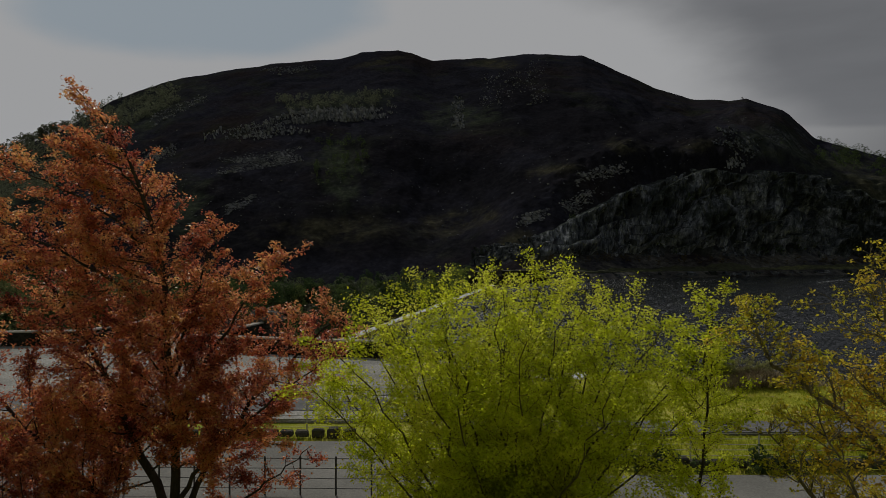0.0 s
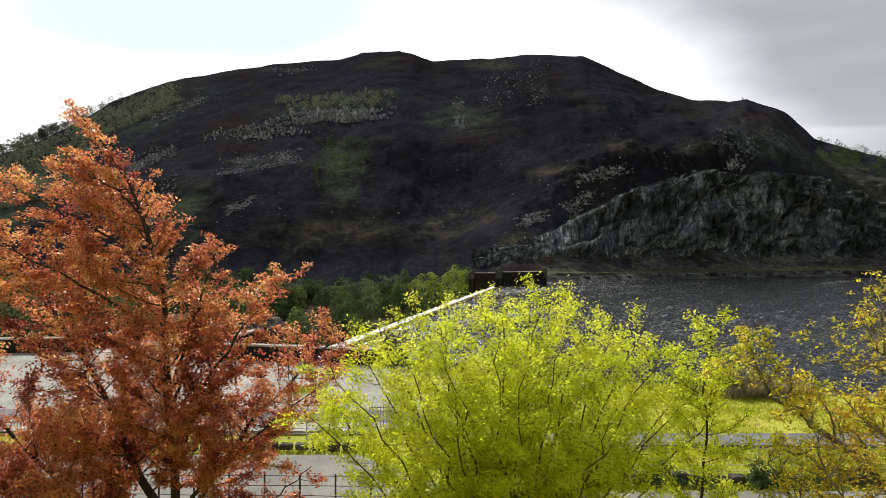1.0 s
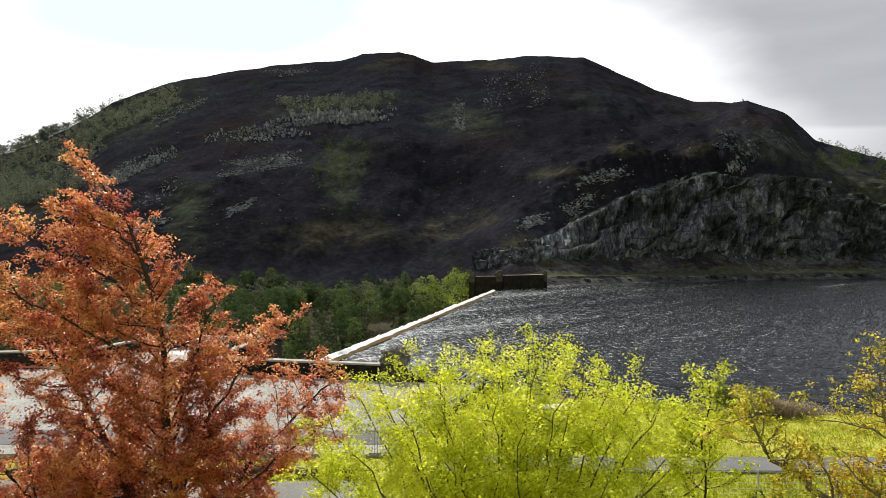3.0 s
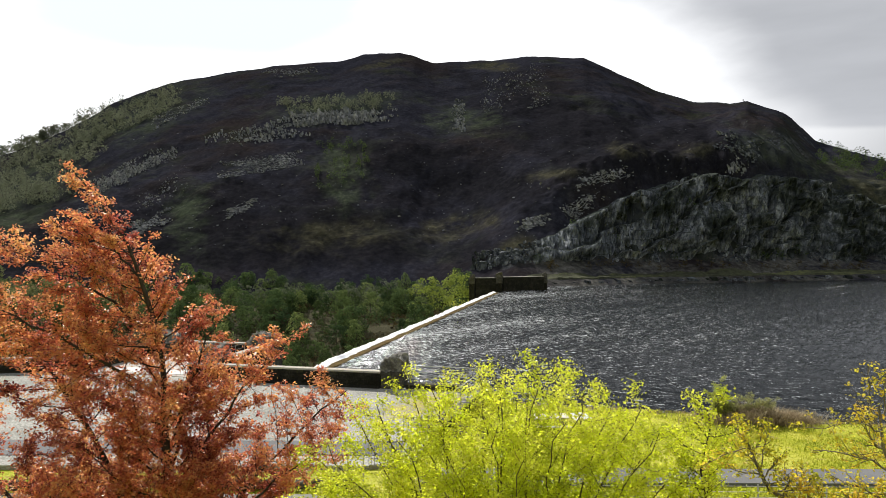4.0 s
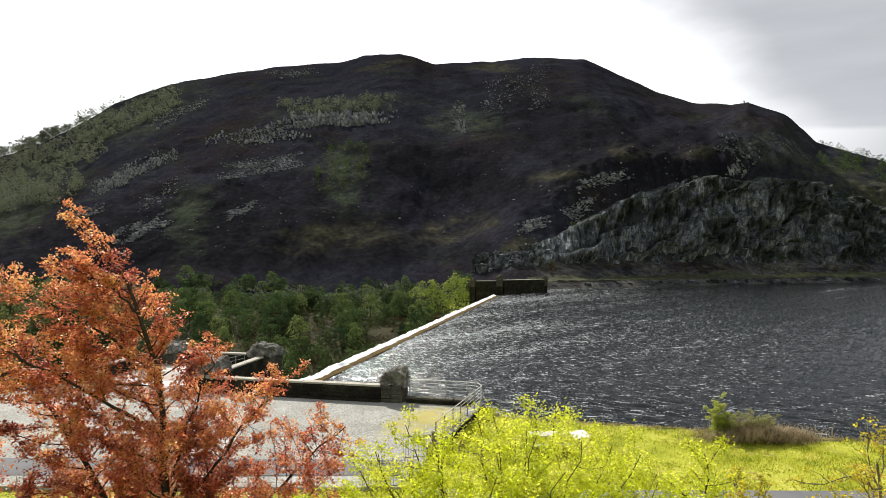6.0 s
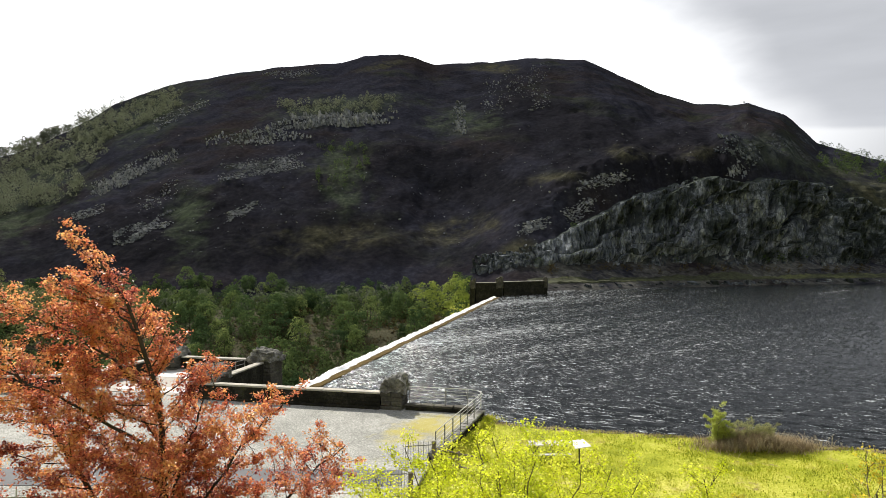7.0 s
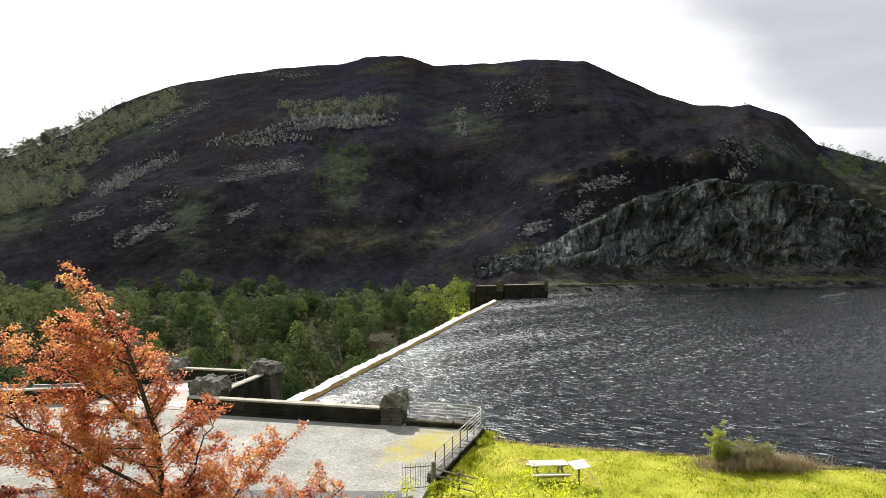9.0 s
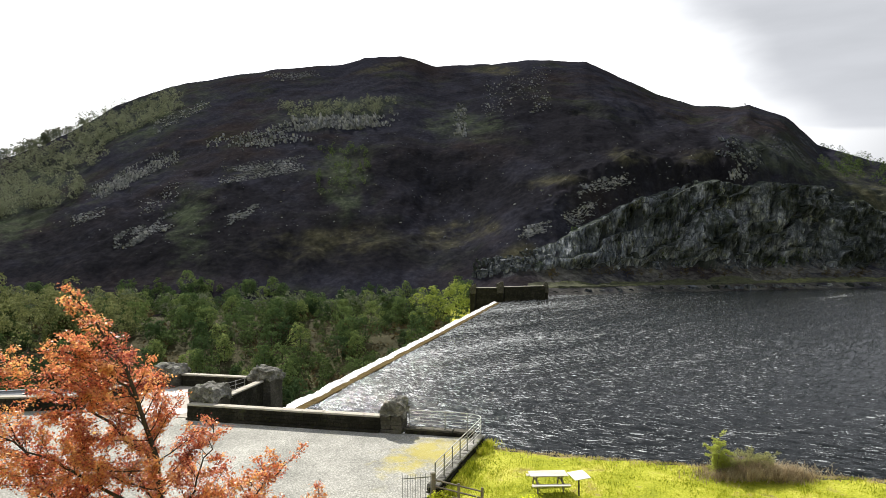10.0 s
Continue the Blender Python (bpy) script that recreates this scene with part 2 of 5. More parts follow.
M["fresh_leaf"] = leaf_material("fresh_leaf", [(0.1, (0.16, 0.21, 0.05)), (0.5, (0.27, 0.33, 0.07)), (0.9, (0.38, 0.42, 0.12))], 0.22, 0.0)
M["pale_leaf"] = leaf_material("pale_leaf", [(0.1, (0.07, 0.085, 0.055)), (0.5, (0.135, 0.155, 0.1)), (0.9, (0.21, 0.23, 0.155))], 0.22, 0.0)
M["slope_leaf"] = leaf_material("slope_leaf", [(0.1, (0.09, 0.1, 0.07)), (0.5, (0.145, 0.16, 0.108)), (0.9, (0.21, 0.225, 0.15))], 0.42, 0.0)
M["scrub_leaf"] = leaf_material("scrub_leaf", [(0.1, (0.04, 0.03, 0.017)), (0.5, (0.08, 0.065, 0.03)), (0.9, (0.13, 0.1, 0.05))], 0.25, 0.0)
M["shrub_leaf"] = leaf_material("shrub_leaf", [(0.1, (0.3, 0.34, 0.06)), (0.5, (0.5, 0.55, 0.12)), (0.9, (0.68, 0.68, 0.26))], 0.6, 0.1)
M["grey_shrub_leaf"] = leaf_material("grey_shrub_leaf", [(0.1, (0.2, 0.2, 0.08)), (0.5, (0.38, 0.39, 0.16)), (0.9, (0.55, 0.54, 0.28))], 0.4, 0.0)
M["dry_grass"] = leaf_material("dry_grass", [(0.1, (0.14, 0.1, 0.06)), (0.5, (0.33, 0.26, 0.16)), (0.9, (0.58, 0.5, 0.33))], 0.3, 0.0)
M["grass_blade"] = leaf_material("grass_blade", [(0.1, (0.15, 0.19, 0.018)), (0.5, (0.36, 0.39, 0.03)), (0.9, (0.62, 0.56, 0.12))], 0.4, 0.0)


def cover(nt, name):
    """How far a ground cover or darker tone takes over, as stored on the mesh."""
    a = nt.nodes.new("ShaderNodeAttribute")
    a.attribute_name = name
    return a.outputs["Fac"]


def times(nt, a, b):
    x = nt.nodes.new("ShaderNodeMath")
    x.operation, x.use_clamp = "MULTIPLY", True
    for i, v in enumerate((a, b)):
        if isinstance(v, (int, float)):
            x.inputs[i].default_value = v
        else:
            nt.links.new(v, x.inputs[i])
    return x.outputs["Value"]


def hill_material():
    m, nt, b = material("heather_hill")
    geo = nt.nodes.new("ShaderNodeNewGeometry")
    sep = nt.nodes.new("ShaderNodeSeparateXYZ")
    nt.links.new(geo.outputs["True Normal"], sep.inputs["Vector"])
    n_fine = noise_tex(nt, 0.4, 8, 0.7)
    n_mid = noise_tex(nt, 0.022, 8, 0.66)
    n_warm = noise_tex(nt, 0.012, 6, 0.65)
    heather = ramp(nt, n_fine, [(0.3, (0.0119, 0.0125, 0.0177)), (0.5, (0.0206, 0.0212, 0.0291)), (0.72, (0.0373, 0.0378, 0.0488))])
    grass = ramp(nt, n_fine, [(0.3, (0.0147, 0.0186, 0.0122)), (0.52, (0.0282, 0.0325, 0.0195)), (0.72, (0.0564, 0.0604, 0.0342))])
    bracken = ramp(nt, n_fine, [(0.3, (0.0119, 0.0102, 0.0110)), (0.52, (0.0226, 0.0192, 0.0202)), (0.72, (0.0407, 0.0343, 0.0330))])
    green = ramp(nt, n_fine, [(0.3, (0.0226, 0.0291, 0.0220)), (0.52, (0.0452, 0.0558, 0.0366)), (0.72, (0.0847, 0.0999, 0.0671))])
    straw = ramp(nt, n_fine, [(0.3, (0.0226, 0.0221, 0.0159)), (0.52, (0.0496, 0.0476, 0.0317)), (0.72, (0.0959, 0.0930, 0.0586))])
    col = mix_col(nt, remap(nt, n_warm, 0.46, 0.62), heather, bracken)
    col = mix_col(nt, remap(nt, n_mid, 0.53, 0.68, 0, 0.7), col, grass)
    # deep: the heather colours at about half, over set patches
    deep = ramp(nt, n_fine, [(0.3, (0.0066, 0.0066, 0.0085)), (0.5, (0.0118, 0.0118, 0.0145)), (0.72, (0.0216, 0.0212, 0.0249))])
    col = mix_col(nt, times(nt, cover(nt, "deep"), 0.95), col, deep)
    mottle = remap(nt, noise_tex(nt, 0.09, 7, 0.68), 0.36, 0.6)
    col = mix_col(nt, times(nt, cover(nt, "green"), mottle), col, green)
    col = mix_col(nt, times(nt, cover(nt, "straw"), mottle), col, straw)
    talus = ramp(nt, n_fine, [(0.3, (0.0249, 0.0249, 0.0224)), (0.52, (0.0913, 0.0888, 0.0789)), (0.72, (0.1660, 0.1618, 0.1452))])
    col = mix_col(nt, times(nt, cover(nt, "talus"), mottle), col, talus)
    rocktex = noise_tex(nt, 0.2, 7, 0.62, (1, 1, 0.6))
    rock = ramp(nt, rocktex, [(0.38, (0.012, 0.0145, 0.017)), (0.5, (0.04, 0.045, 0.052)), (0.63, (0.13, 0.138, 0.15))])
    moss = remap(nt, noise_tex(nt, 0.05, 7, 0.65, (1, 1, 0.6)), 0.46, 0.56, 0, 0.9)
    rock = mix_col(nt, moss, rock, (0.021, 0.025, 0.019))
    col = mix_col(nt, times(nt, remap(nt, sep.outputs["Z"], 0.82, 0.6), cover(nt, "rock")), col, rock)
    scree = remap(nt, noise_tex(nt, 0.12, 10, 0.8, (1, 1, 1)), 0.64, 0.68, 0, 0.8)
    col = mix_col(nt, scree, col, rock)
    nt.links.new(col, b.inputs["Base Color"])
    b.inputs["Roughness"].default_value = 0.95
    b.inputs["Specular IOR Level"].default_value = 0.0
    bump(nt, n_fine, b, 0.35, 0.6)
    return m


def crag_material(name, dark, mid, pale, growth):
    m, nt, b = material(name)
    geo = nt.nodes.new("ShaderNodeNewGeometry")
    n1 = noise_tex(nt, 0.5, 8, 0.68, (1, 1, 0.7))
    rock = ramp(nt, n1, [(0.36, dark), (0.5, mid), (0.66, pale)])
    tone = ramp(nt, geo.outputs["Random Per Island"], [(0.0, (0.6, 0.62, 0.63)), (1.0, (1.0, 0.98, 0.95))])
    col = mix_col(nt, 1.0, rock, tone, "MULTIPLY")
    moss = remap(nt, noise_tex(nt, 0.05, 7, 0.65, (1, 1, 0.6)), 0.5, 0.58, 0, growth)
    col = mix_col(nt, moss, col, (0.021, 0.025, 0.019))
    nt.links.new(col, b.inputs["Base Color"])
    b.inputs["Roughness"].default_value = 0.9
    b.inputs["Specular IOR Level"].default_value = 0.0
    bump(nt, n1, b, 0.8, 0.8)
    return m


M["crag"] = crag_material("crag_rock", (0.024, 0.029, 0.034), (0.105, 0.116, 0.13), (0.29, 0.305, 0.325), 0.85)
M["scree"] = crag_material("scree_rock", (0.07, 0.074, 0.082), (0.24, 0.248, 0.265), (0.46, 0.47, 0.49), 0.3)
M["hill"] = hill_material()


def cliff_material():
    """Grey slab rock in fine upright ribs, mossy on its ledges."""
    m, nt, b = material("cliff_rock")
    geo = nt.nodes.new("ShaderNodeNewGeometry")
    sep = nt.nodes.new("ShaderNodeSeparateXYZ")
    nt.links.new(geo.outputs["Normal"], sep.inputs["Vector"])
    n1 = noise_tex(nt, 0.42, 9, 0.72, (1.5, 1, 0.4))
    n2 = noise_tex(nt, 0.06, 6, 0.6, (1, 1, 0.8))
    rock = ramp(nt, n1, [(0.36, (0.05, 0.058, 0.068)), (0.5, (0.23, 0.247, 0.272)), (0.63, (0.5, 0.52, 0.55))])
    tone = ramp(nt, n2, [(0.4, (0.42, 0.44, 0.46)), (0.56, (1.0, 1.0, 1.0))])
    col = mix_col(nt, 1.0, rock, tone, "MULTIPLY")
    growth = ramp(nt, n1, [(0.36, (0.02, 0.025, 0.022)), (0.6, (0.05, 0.058, 0.048))])
    ledge = remap(nt, sep.outputs["Z"], 0.6, 0.85, 0, 0.9)
    shrubby = times(nt, cover(nt, "growth"), remap(nt, noise_tex(nt, 0.14, 7, 0.68), 0.34, 0.56))
    col = mix_col(nt, shrubby, col, growth)
    patchy = remap(nt, noise_tex(nt, 0.045, 7, 0.66, (1, 1, 1.2)), 0.53, 0.6, 0, 0.85)
    col = mix_col(nt, patchy, col, growth)
    col = mix_col(nt, ledge, col, growth)
    nt.links.new(col, b.inputs["Base Color"])
    b.inputs["Roughness"].default_value = 0.9
    b.inputs["Specular IOR Level"].default_value = 0.0
    bump(nt, n1, b, 1.0, 0.8)
    return m


M["cliff"] = cliff_material()


def water_material():
    m, nt, b = material("lake_water")
    w1 = noise_tex(nt, 3.4, 4, 0.6, (0.26, 1.6, 1), turn=radians(-30))
    w2 = noise_tex(nt, 0.8, 4, 0.55, (0.3, 1.6, 1), turn=radians(-25))
    b.inputs["Base Color"].default_value = (0.006, 0.008, 0.009, 1)
    b.inputs["Roughness"].default_value = 0.09
    b.inputs["IOR"].default_value = 1.33
    b.inputs["Specular IOR Level"].default_value = 0.42
    s = nt.nodes.new("ShaderNodeMath")
    s.operation = "MULTIPLY_ADD"
    s.inputs[1].default_value = 1.2
    nt.links.new(w2, s.inputs[0])
    nt.links.new(w1, s.inputs[2])
    bump(nt, s.outputs["Value"], b, 1.0, 0.09)
    # white crests in wind streaks, thicker near the weir, where sun glitter is painted in
    crest = noise_tex(nt, 2.4, 8, 0.72, (0.24, 1.9, 1), turn=radians(-28))
    lane = noise_tex(nt, 0.05, 5, 0.6, (0.25, 1.6, 1), turn=radians(45))
    both = nt.nodes.new("ShaderNodeMath")
    both.operation = "MULTIPLY_ADD"
    both.inputs[1].default_value = 0.22
    nt.links.new(lane, both.inputs[0])
    nt.links.new(crest, both.inputs[2])
    co = nt.nodes.new("ShaderNodeTexCoord")
    sp = nt.nodes.new("ShaderNodeSeparateXYZ")
    nt.links.new(co.outputs["Object"], sp.inputs["Vector"])
    off = nt.nodes.new("ShaderNodeMath")
    off.operation = "MULTIPLY_ADD"
    off.inputs[1].default_value = -0.234
    nt.links.new(sp.outputs["Y"], off.inputs[0])
    nt.links.new(sp.outputs["X"], off.inputs[2])
    chop_glitter = nt.nodes.new("ShaderNodeMath")
    chop_glitter.operation = "ADD"
    nt.links.new(both.outputs["Value"], chop_glitter.inputs[0])
    nt.links.new(remap(nt, off.outputs["Value"], -26, 50, 0.088, -0.03), chop_glitter.inputs[1])
    foam = remap(nt, chop_glitter.outputs["Value"], 0.715, 0.8)
    # long thin foam lines drawn out by the wind
    line = noise_tex(nt, 0.06, 2, 0.4, (0.1, 1.0, 1), turn=radians(38))
    edge = nt.nodes.new("ShaderNodeMath")
    edge.operation = "SUBTRACT"
    edge.inputs[1].default_value = 0.5
    nt.links.new(line, edge.inputs[0])
    size = nt.nodes.new("ShaderNodeMath")
    size.operation = "ABSOLUTE"
    nt.links.new(edge.outputs["Value"], size.inputs[0])
    thin = nt.nodes.new("ShaderNodeMath")
    thin.operation = "MULTIPLY"
    nt.links.new(remap(nt, size.outputs["Value"], 0.0035, 0.0005), thin.inputs[0])
    nt.links.new(remap(nt, crest, 0.52, 0.62), thin.inputs[1])
    most = nt.nodes.new("ShaderNodeMath")
    most.operation = "MAXIMUM"
    nt.links.new(foam, most.inputs[0])
    nt.links.new(thin.outputs["Value"], most.inputs[1])
    foam = most.outputs["Value"]
    mx = nt.nodes.new("ShaderNodeMixShader")
    fo = nt.nodes.new("ShaderNodeBsdfDiffuse")
    # one white for crests, foam lines and the painted glitter
    fo.inputs["Color"].default_value = (0.5, 0.52, 0.53, 1)
    nt.links.new(foam, mx.inputs["Fac"])
    nt.links.new(b.outputs["BSDF"], mx.inputs[1])
    nt.links.new(fo.outputs["BSDF"], mx.inputs[2])
    nt.links.new(mx.outputs["Shader"], nt.nodes["Material Output"].inputs["Surface"])
    return m


M["water"] = water_material()
M["foam"] = ground_like("foam", [(0.3, (0.62, 0.64, 0.65)), (0.6, (0.82, 0.83, 0.84))], 0.8, 5, 0.7, 0.8, 0.15)

# ---- mesh helpers ----


def lattice(i, j, seed):
    v = np.sin(i * 127.1 + j * 311.7 + seed * 74.7) * 43758.5453
    return v - np.floor(v)


def vnoise(x, y, seed=0):
    xi, yi = np.floor(x), np.floor(y)
    u, v = x - xi, y - yi
    u, v = u * u * (3 - 2 * u), v * v * (3 - 2 * v)
    a, b = lattice(xi, yi, seed), lattice(xi + 1, yi, seed)
    c, d = lattice(xi, yi + 1, seed), lattice(xi + 1, yi + 1, seed)
    return (a * (1 - u) + b * u) * (1 - v) + (c * (1 - u) + d * u) * v


def fbm(x, y, octaves=5, seed=0, gain=0.5):
    """Fractal noise about 0, from -1 to 1."""
    total, amp, norm = 0, 1.0, 0.0
    for k in range(octaves):
        total = total + amp * (2 * vnoise(x, y, seed + 13 * k) - 1)
        norm += amp
        amp *= gain
        x, y = x * 2.03 + 5.1, y * 2.03 - 3.7
    return total / norm


def step(a, b, x):
    k = np.clip((x - a) / (b - a), 0, 1)
    return k * k * (3 - 2 * k)


def mesh_np(name, verts, faces, smooth=False):
    """A mesh from numpy arrays; faces is (n, 3) or (n, 4)."""
    me = bpy.data.meshes.new(name)
    n, k = faces.shape
    me.vertices.add(len(verts))
    me.vertices.foreach_set("co", np.ascontiguousarray(verts, dtype=np.float32).ravel())
    me.loops.add(n * k)
    me.loops.foreach_set("vertex_index", np.ascontiguousarray(faces, dtype=np.int32).ravel())
    me.polygons.add(n)
    me.polygons.foreach_set("loop_start", np.arange(0, n * k, k, dtype=np.int32))
    me.polygons.foreach_set("use_smooth", np.full(n, smooth, dtype=bool))
    me.update(calc_edges=True)
    me.validate()
    return me


def sheet(name, x, y, z, mat, smooth=True):
    """A sheet from three (rows, columns) arrays."""
    r, c = x.shape
    idx = np.arange(r * c).reshape(r, c)
    faces = np.stack([idx[:-1, :-1], idx[:-1, 1:], idx[1:, 1:], idx[1:, :-1]], -1).reshape(-1, 4)
    me = mesh_np(name, np.stack([x, y, z], -1).reshape(-1, 3), faces, smooth)
    me.materials.append(mat)
    return new(name, me)


def part(name, bm, mat, parent=None, label=""):
    """Links a bmesh as one mesh object under its thing or part."""
    me = bpy.data.meshes.new(name)
    bm.normal_update()
    bm.to_mesh(me)
    bm.free()
    me.materials.append(mat)
    ob = new(name, me)
    if parent:
        ob.parent = parent
    if label:
        tagged(ob, label)
    return ob


def thing(name, x, y, z, label, category, group="", kind="", turn=0):
    ob = new(name)
    ob.matrix_basis = pose(x, y, z, 0, 0, turn)
    return tagged(ob, label, category, group, kind)


def box(bm, cx, cy, cz, sx, sy, sz, turn=0.0, bevel=0.0, tilt=0.0):
    """A box with its centre, size and turn about z (degrees)."""
    m = pose(cx, cy, cz, tilt, 0, turn) @ Matrix.Diagonal((sx, sy, sz, 1))
    made = bmesh.ops.create_cube(bm, size=1, matrix=m)
    if bevel:
        edges = list({e for v in made["verts"] for e in v.link_edges})
        bmesh.ops.bevel(bm, geom=edges, offset=bevel, segments=1, affect="EDGES")
    return bm


def rod(bm, a, b, r, sides=6, r2=None):
    """A rod from a to b."""
    a, b = Vector(a), Vector(b)
    d = b - a
    m = Matrix.Translation((a + b) / 2) @ d.to_track_quat("Z", "Y").to_matrix().to_4x4()
    bmesh.ops.create_cone(bm, cap_ends=True, segments=sides, radius1=r, radius2=r if r2 is None else r2, depth=d.length, matrix=m)
    return bm


def rough(bm, amount, scale=1.5, seed=0):
    """Wears a bmesh by noise."""
    for v in bm.verts:
        v.co += noise.noise_vector(v.co * scale + Vector((seed * 3.1, seed, 0))) * amount
    return bm


# ---- the land ----
GROUND = 4.0                                   # lawn, terrace and road above the lake
DAM_A, DAM_B = (-17.6, 50.0), (15.2, 190.0)    # the crest of the weir, near and far end
TOE_Z = 2.4
# the skyline: bearing as x/y, height in metres at a distance of 640 m
SKY_U = [-1.4, -0.85, -0.66, -0.585, -0.515, -0.427, -0.339, -0.259, -0.171, -0.127, -0.07, -0.039, -0.017, 0.076, 0.138, 0.217, 0.279, 0.33, 0.385,
         0.446, 0.473, 0.53, 0.579, 0.614, 0.7, 0.95, 1.5]
SKY_Z = [60, 80, 112, 133, 159, 179, 188.5, 197, 200, 207, 209.5, 204, 200, 202, 205.5, 204.5, 186.5, 172.5, 161,
         159.5, 161, 150, 120, 116, 98, 70, 60]
RIDGE_Y = 640.0


def dam_x(y):
    return DAM_A[0] + (y - DAM_A[1]) * (DAM_B[0] - DAM_A[0]) / (DAM_B[1] - DAM_A[1])


def toe_y(u):
    """The foot of the far hill along a bearing."""
    return 226 + 60 * np.clip(u - 0.14, 0, 1.0) / 0.55 + 6 * fbm(u * 9, u * 0 + 2.2, 3, 5)


def hill_z(u, y):
    """The far hill over the bearing u = x / y and the distance y."""
    x = u * y
    ridge = np.interp(u, SKY_U, SKY_Z) + 1.3 * fbm(u * 40, u * 0, 4, 3)
    y0 = toe_y(u)
    left = step(0.09, -0.03, u)
    foot = TOE_Z + (-7 - TOE_Z) * left
    # crag above the shore
    crag = np.interp(u, [0.04, 0.1, 0.15, 0.21, 0.28, 0.36, 0.45, 0.52, 0.6, 0.75, 0.9], [0, 4, 11, 23, 34, 42, 47, 42, 34, 24, 10])
    crag = crag * (1 + 0.22 * fbm(x * 0.06, y * 0.02 + 7, 4, 9))
    back = y0 + 20 + 8 * fbm(x * 0.05, y * 0.015, 4, 21) - 6 * left
    columns = np.abs(fbm(x * 0.09, y * 0.03, 4, 31, 0.6))
    face = step(0, 1, (y - back - 14 * columns * step(0, 25, crag)) / 50.0)
    talus = 4 * step(-12, 2, y - back) * step(0.05, 0.12, u)
    t = np.clip((y - back) / (RIDGE_Y - back), 0, 1.4)
    rise = np.clip(t, 0, 1)
    z = foot + talus + crag * face + (ridge - foot - crag - talus) * rise
    # outcrop bands across the slope, gullies and hummocks
    mid = step(0.03, 0.14, t) * step(1.0, 0.92, t)
    band = fbm(x * 0.01 + 3, (z + 0.16 * x) * 0.028, 4, 41)
    terr = step(-0.05, 0.25, fbm(x * 0.006, y * 0.007 + 9, 3, 47))
    ledge = np.sign(band) * np.abs(band) ** 0.5
    z = z + mid * (4.5 * terr * ledge + 6.0 * fbm(x * 0.01, y * 0.01, 5, 51) + 1.8 * fbm(x * 0.08, y * 0.08, 4, 57))
    z = z + step(0, 25, crag) * face * step(0.25, 0.05, t) * (5.0 * fbm(x * 0.1, y * 0.12, 3, 61, 0.6) + 7.0 * (0.4 - np.abs(fbm(x * 0.035 + 0.01 * z, y * 0.03, 3, 67))))
    # bank along the shore
    z = np.where(y < y0, TOE_Z * (1 - left) + foot * left - 0.35 * (y0 - y) * (1 - left), z)
    z = z - np.clip(t - 1, 0, 1) * 60
    return z


def on_hill(u, v, eye=13.0):
    """The place on the hill along the bearing u at the slope v above a level eye."""
    ys = np.linspace(235.0, 650.0, 500)
    z = hill_z(np.full_like(ys, u), ys)
    rise = (z - eye) / ys
    k = int(np.argmax(rise >= v)) if rise.max() >= v else int(np.argmax(rise))
    return Vector((u * ys[k], ys[k], z[k]))


def valley_z(x, y):
    """The valley below the weir."""
    d = dam_x(y) - x
    bed = -24 + 17 * step(60, 225, y)
    return bed - 6 * step(0, 60, d) * step(200, 130, y) + 1.5 * fbm(x * 0.05, y * 0.05, 4, 71)


def shore_y(x):
    """The edge of the near lawn over the lake."""
    return np.interp(x, [2.0, 5.0, 15.0, 23.0, 40.0, 120.0], [38.6, 37.3, 34.6, 32.6, 30.0, 10.0]) + 0.35 * fbm(x * 0.6, x * 0, 3, 5)


def near_z(x, y):
    lawn = GROUND + 0.05 * fbm(x * 0.5, y * 0.5, 3, 81) - 0.1
    back = np.clip(-y - 12, 0, 400) * 0.22
    return lawn + back


def ground_z(x, y):
    u = x / np.maximum(y, 1.0)
    z = near_z(x, y)
    in_lake = (x > 2.0) & (y > shore_y(x))
    z = np.where(in_lake, np.maximum(z - 1.2 * (y - shore_y(x)), -4.0), z)
    left = (x <= 2.0) & (y > 38)
    z = np.where(left, np.where(x > dam_x(y), -4.0, valley_z(x, y)), z)
    far = y > 150
    z = np.where(far & (x > dam_x(y)), -4.0, z)
    z = np.where(far, np.where(y > toe_y(u) - 8, hill_z(u, y) - 4 - 14 * step(toe_y(u) - 2, toe_y(u) + 14, y), z), z)
    # the near bank falls into the valley on the left
    z = np.where((y > 20) & (y <= 38) & (x < -45), GROUND - 28 * step(-45, -110, x), z)
    return z


def spread(lo, hi, marks):
    """Coordinates from lo to hi with the step given up to each mark."""
    out, v = [lo], lo
    for end, d in marks:
        while v < min(end, hi):
            v += d
            out.append(v)
    return np.array(out)


gx = spread(-2500, 2500, [(-500, 100), (-120, 12), (-30, 3), (40, 0.8), (130, 3), (500, 12), (2500, 100)])
gy = spread(-1500, 3500, [(-100, 100), (-10, 8), (14, 1.5), (44, 0.7), (240, 3), (700, 12), (3500, 100)])
X, Y = np.meshgrid(gx, gy)
ground = sheet("ground", X, Y, ground_z(X, Y), M["grass"])
tagged(ground, "sunlit green lawn and valley floor", "ground", kind="structure")

def cliff_top(u):
    """The slope, above a level eye, of the crag's upper edge along a bearing."""
    return np.interp(u, [0.05, 0.076, 0.138, 0.19, 0.27, 0.332, 0.402, 0.45, 0.49, 0.578, 0.631, 0.69, 0.8],
                     [-0.02, -0.005, 0.015, 0.036, 0.08, 0.103, 0.126, 0.114, 0.12, 0.115, 0.084, 0.065, 0.04])


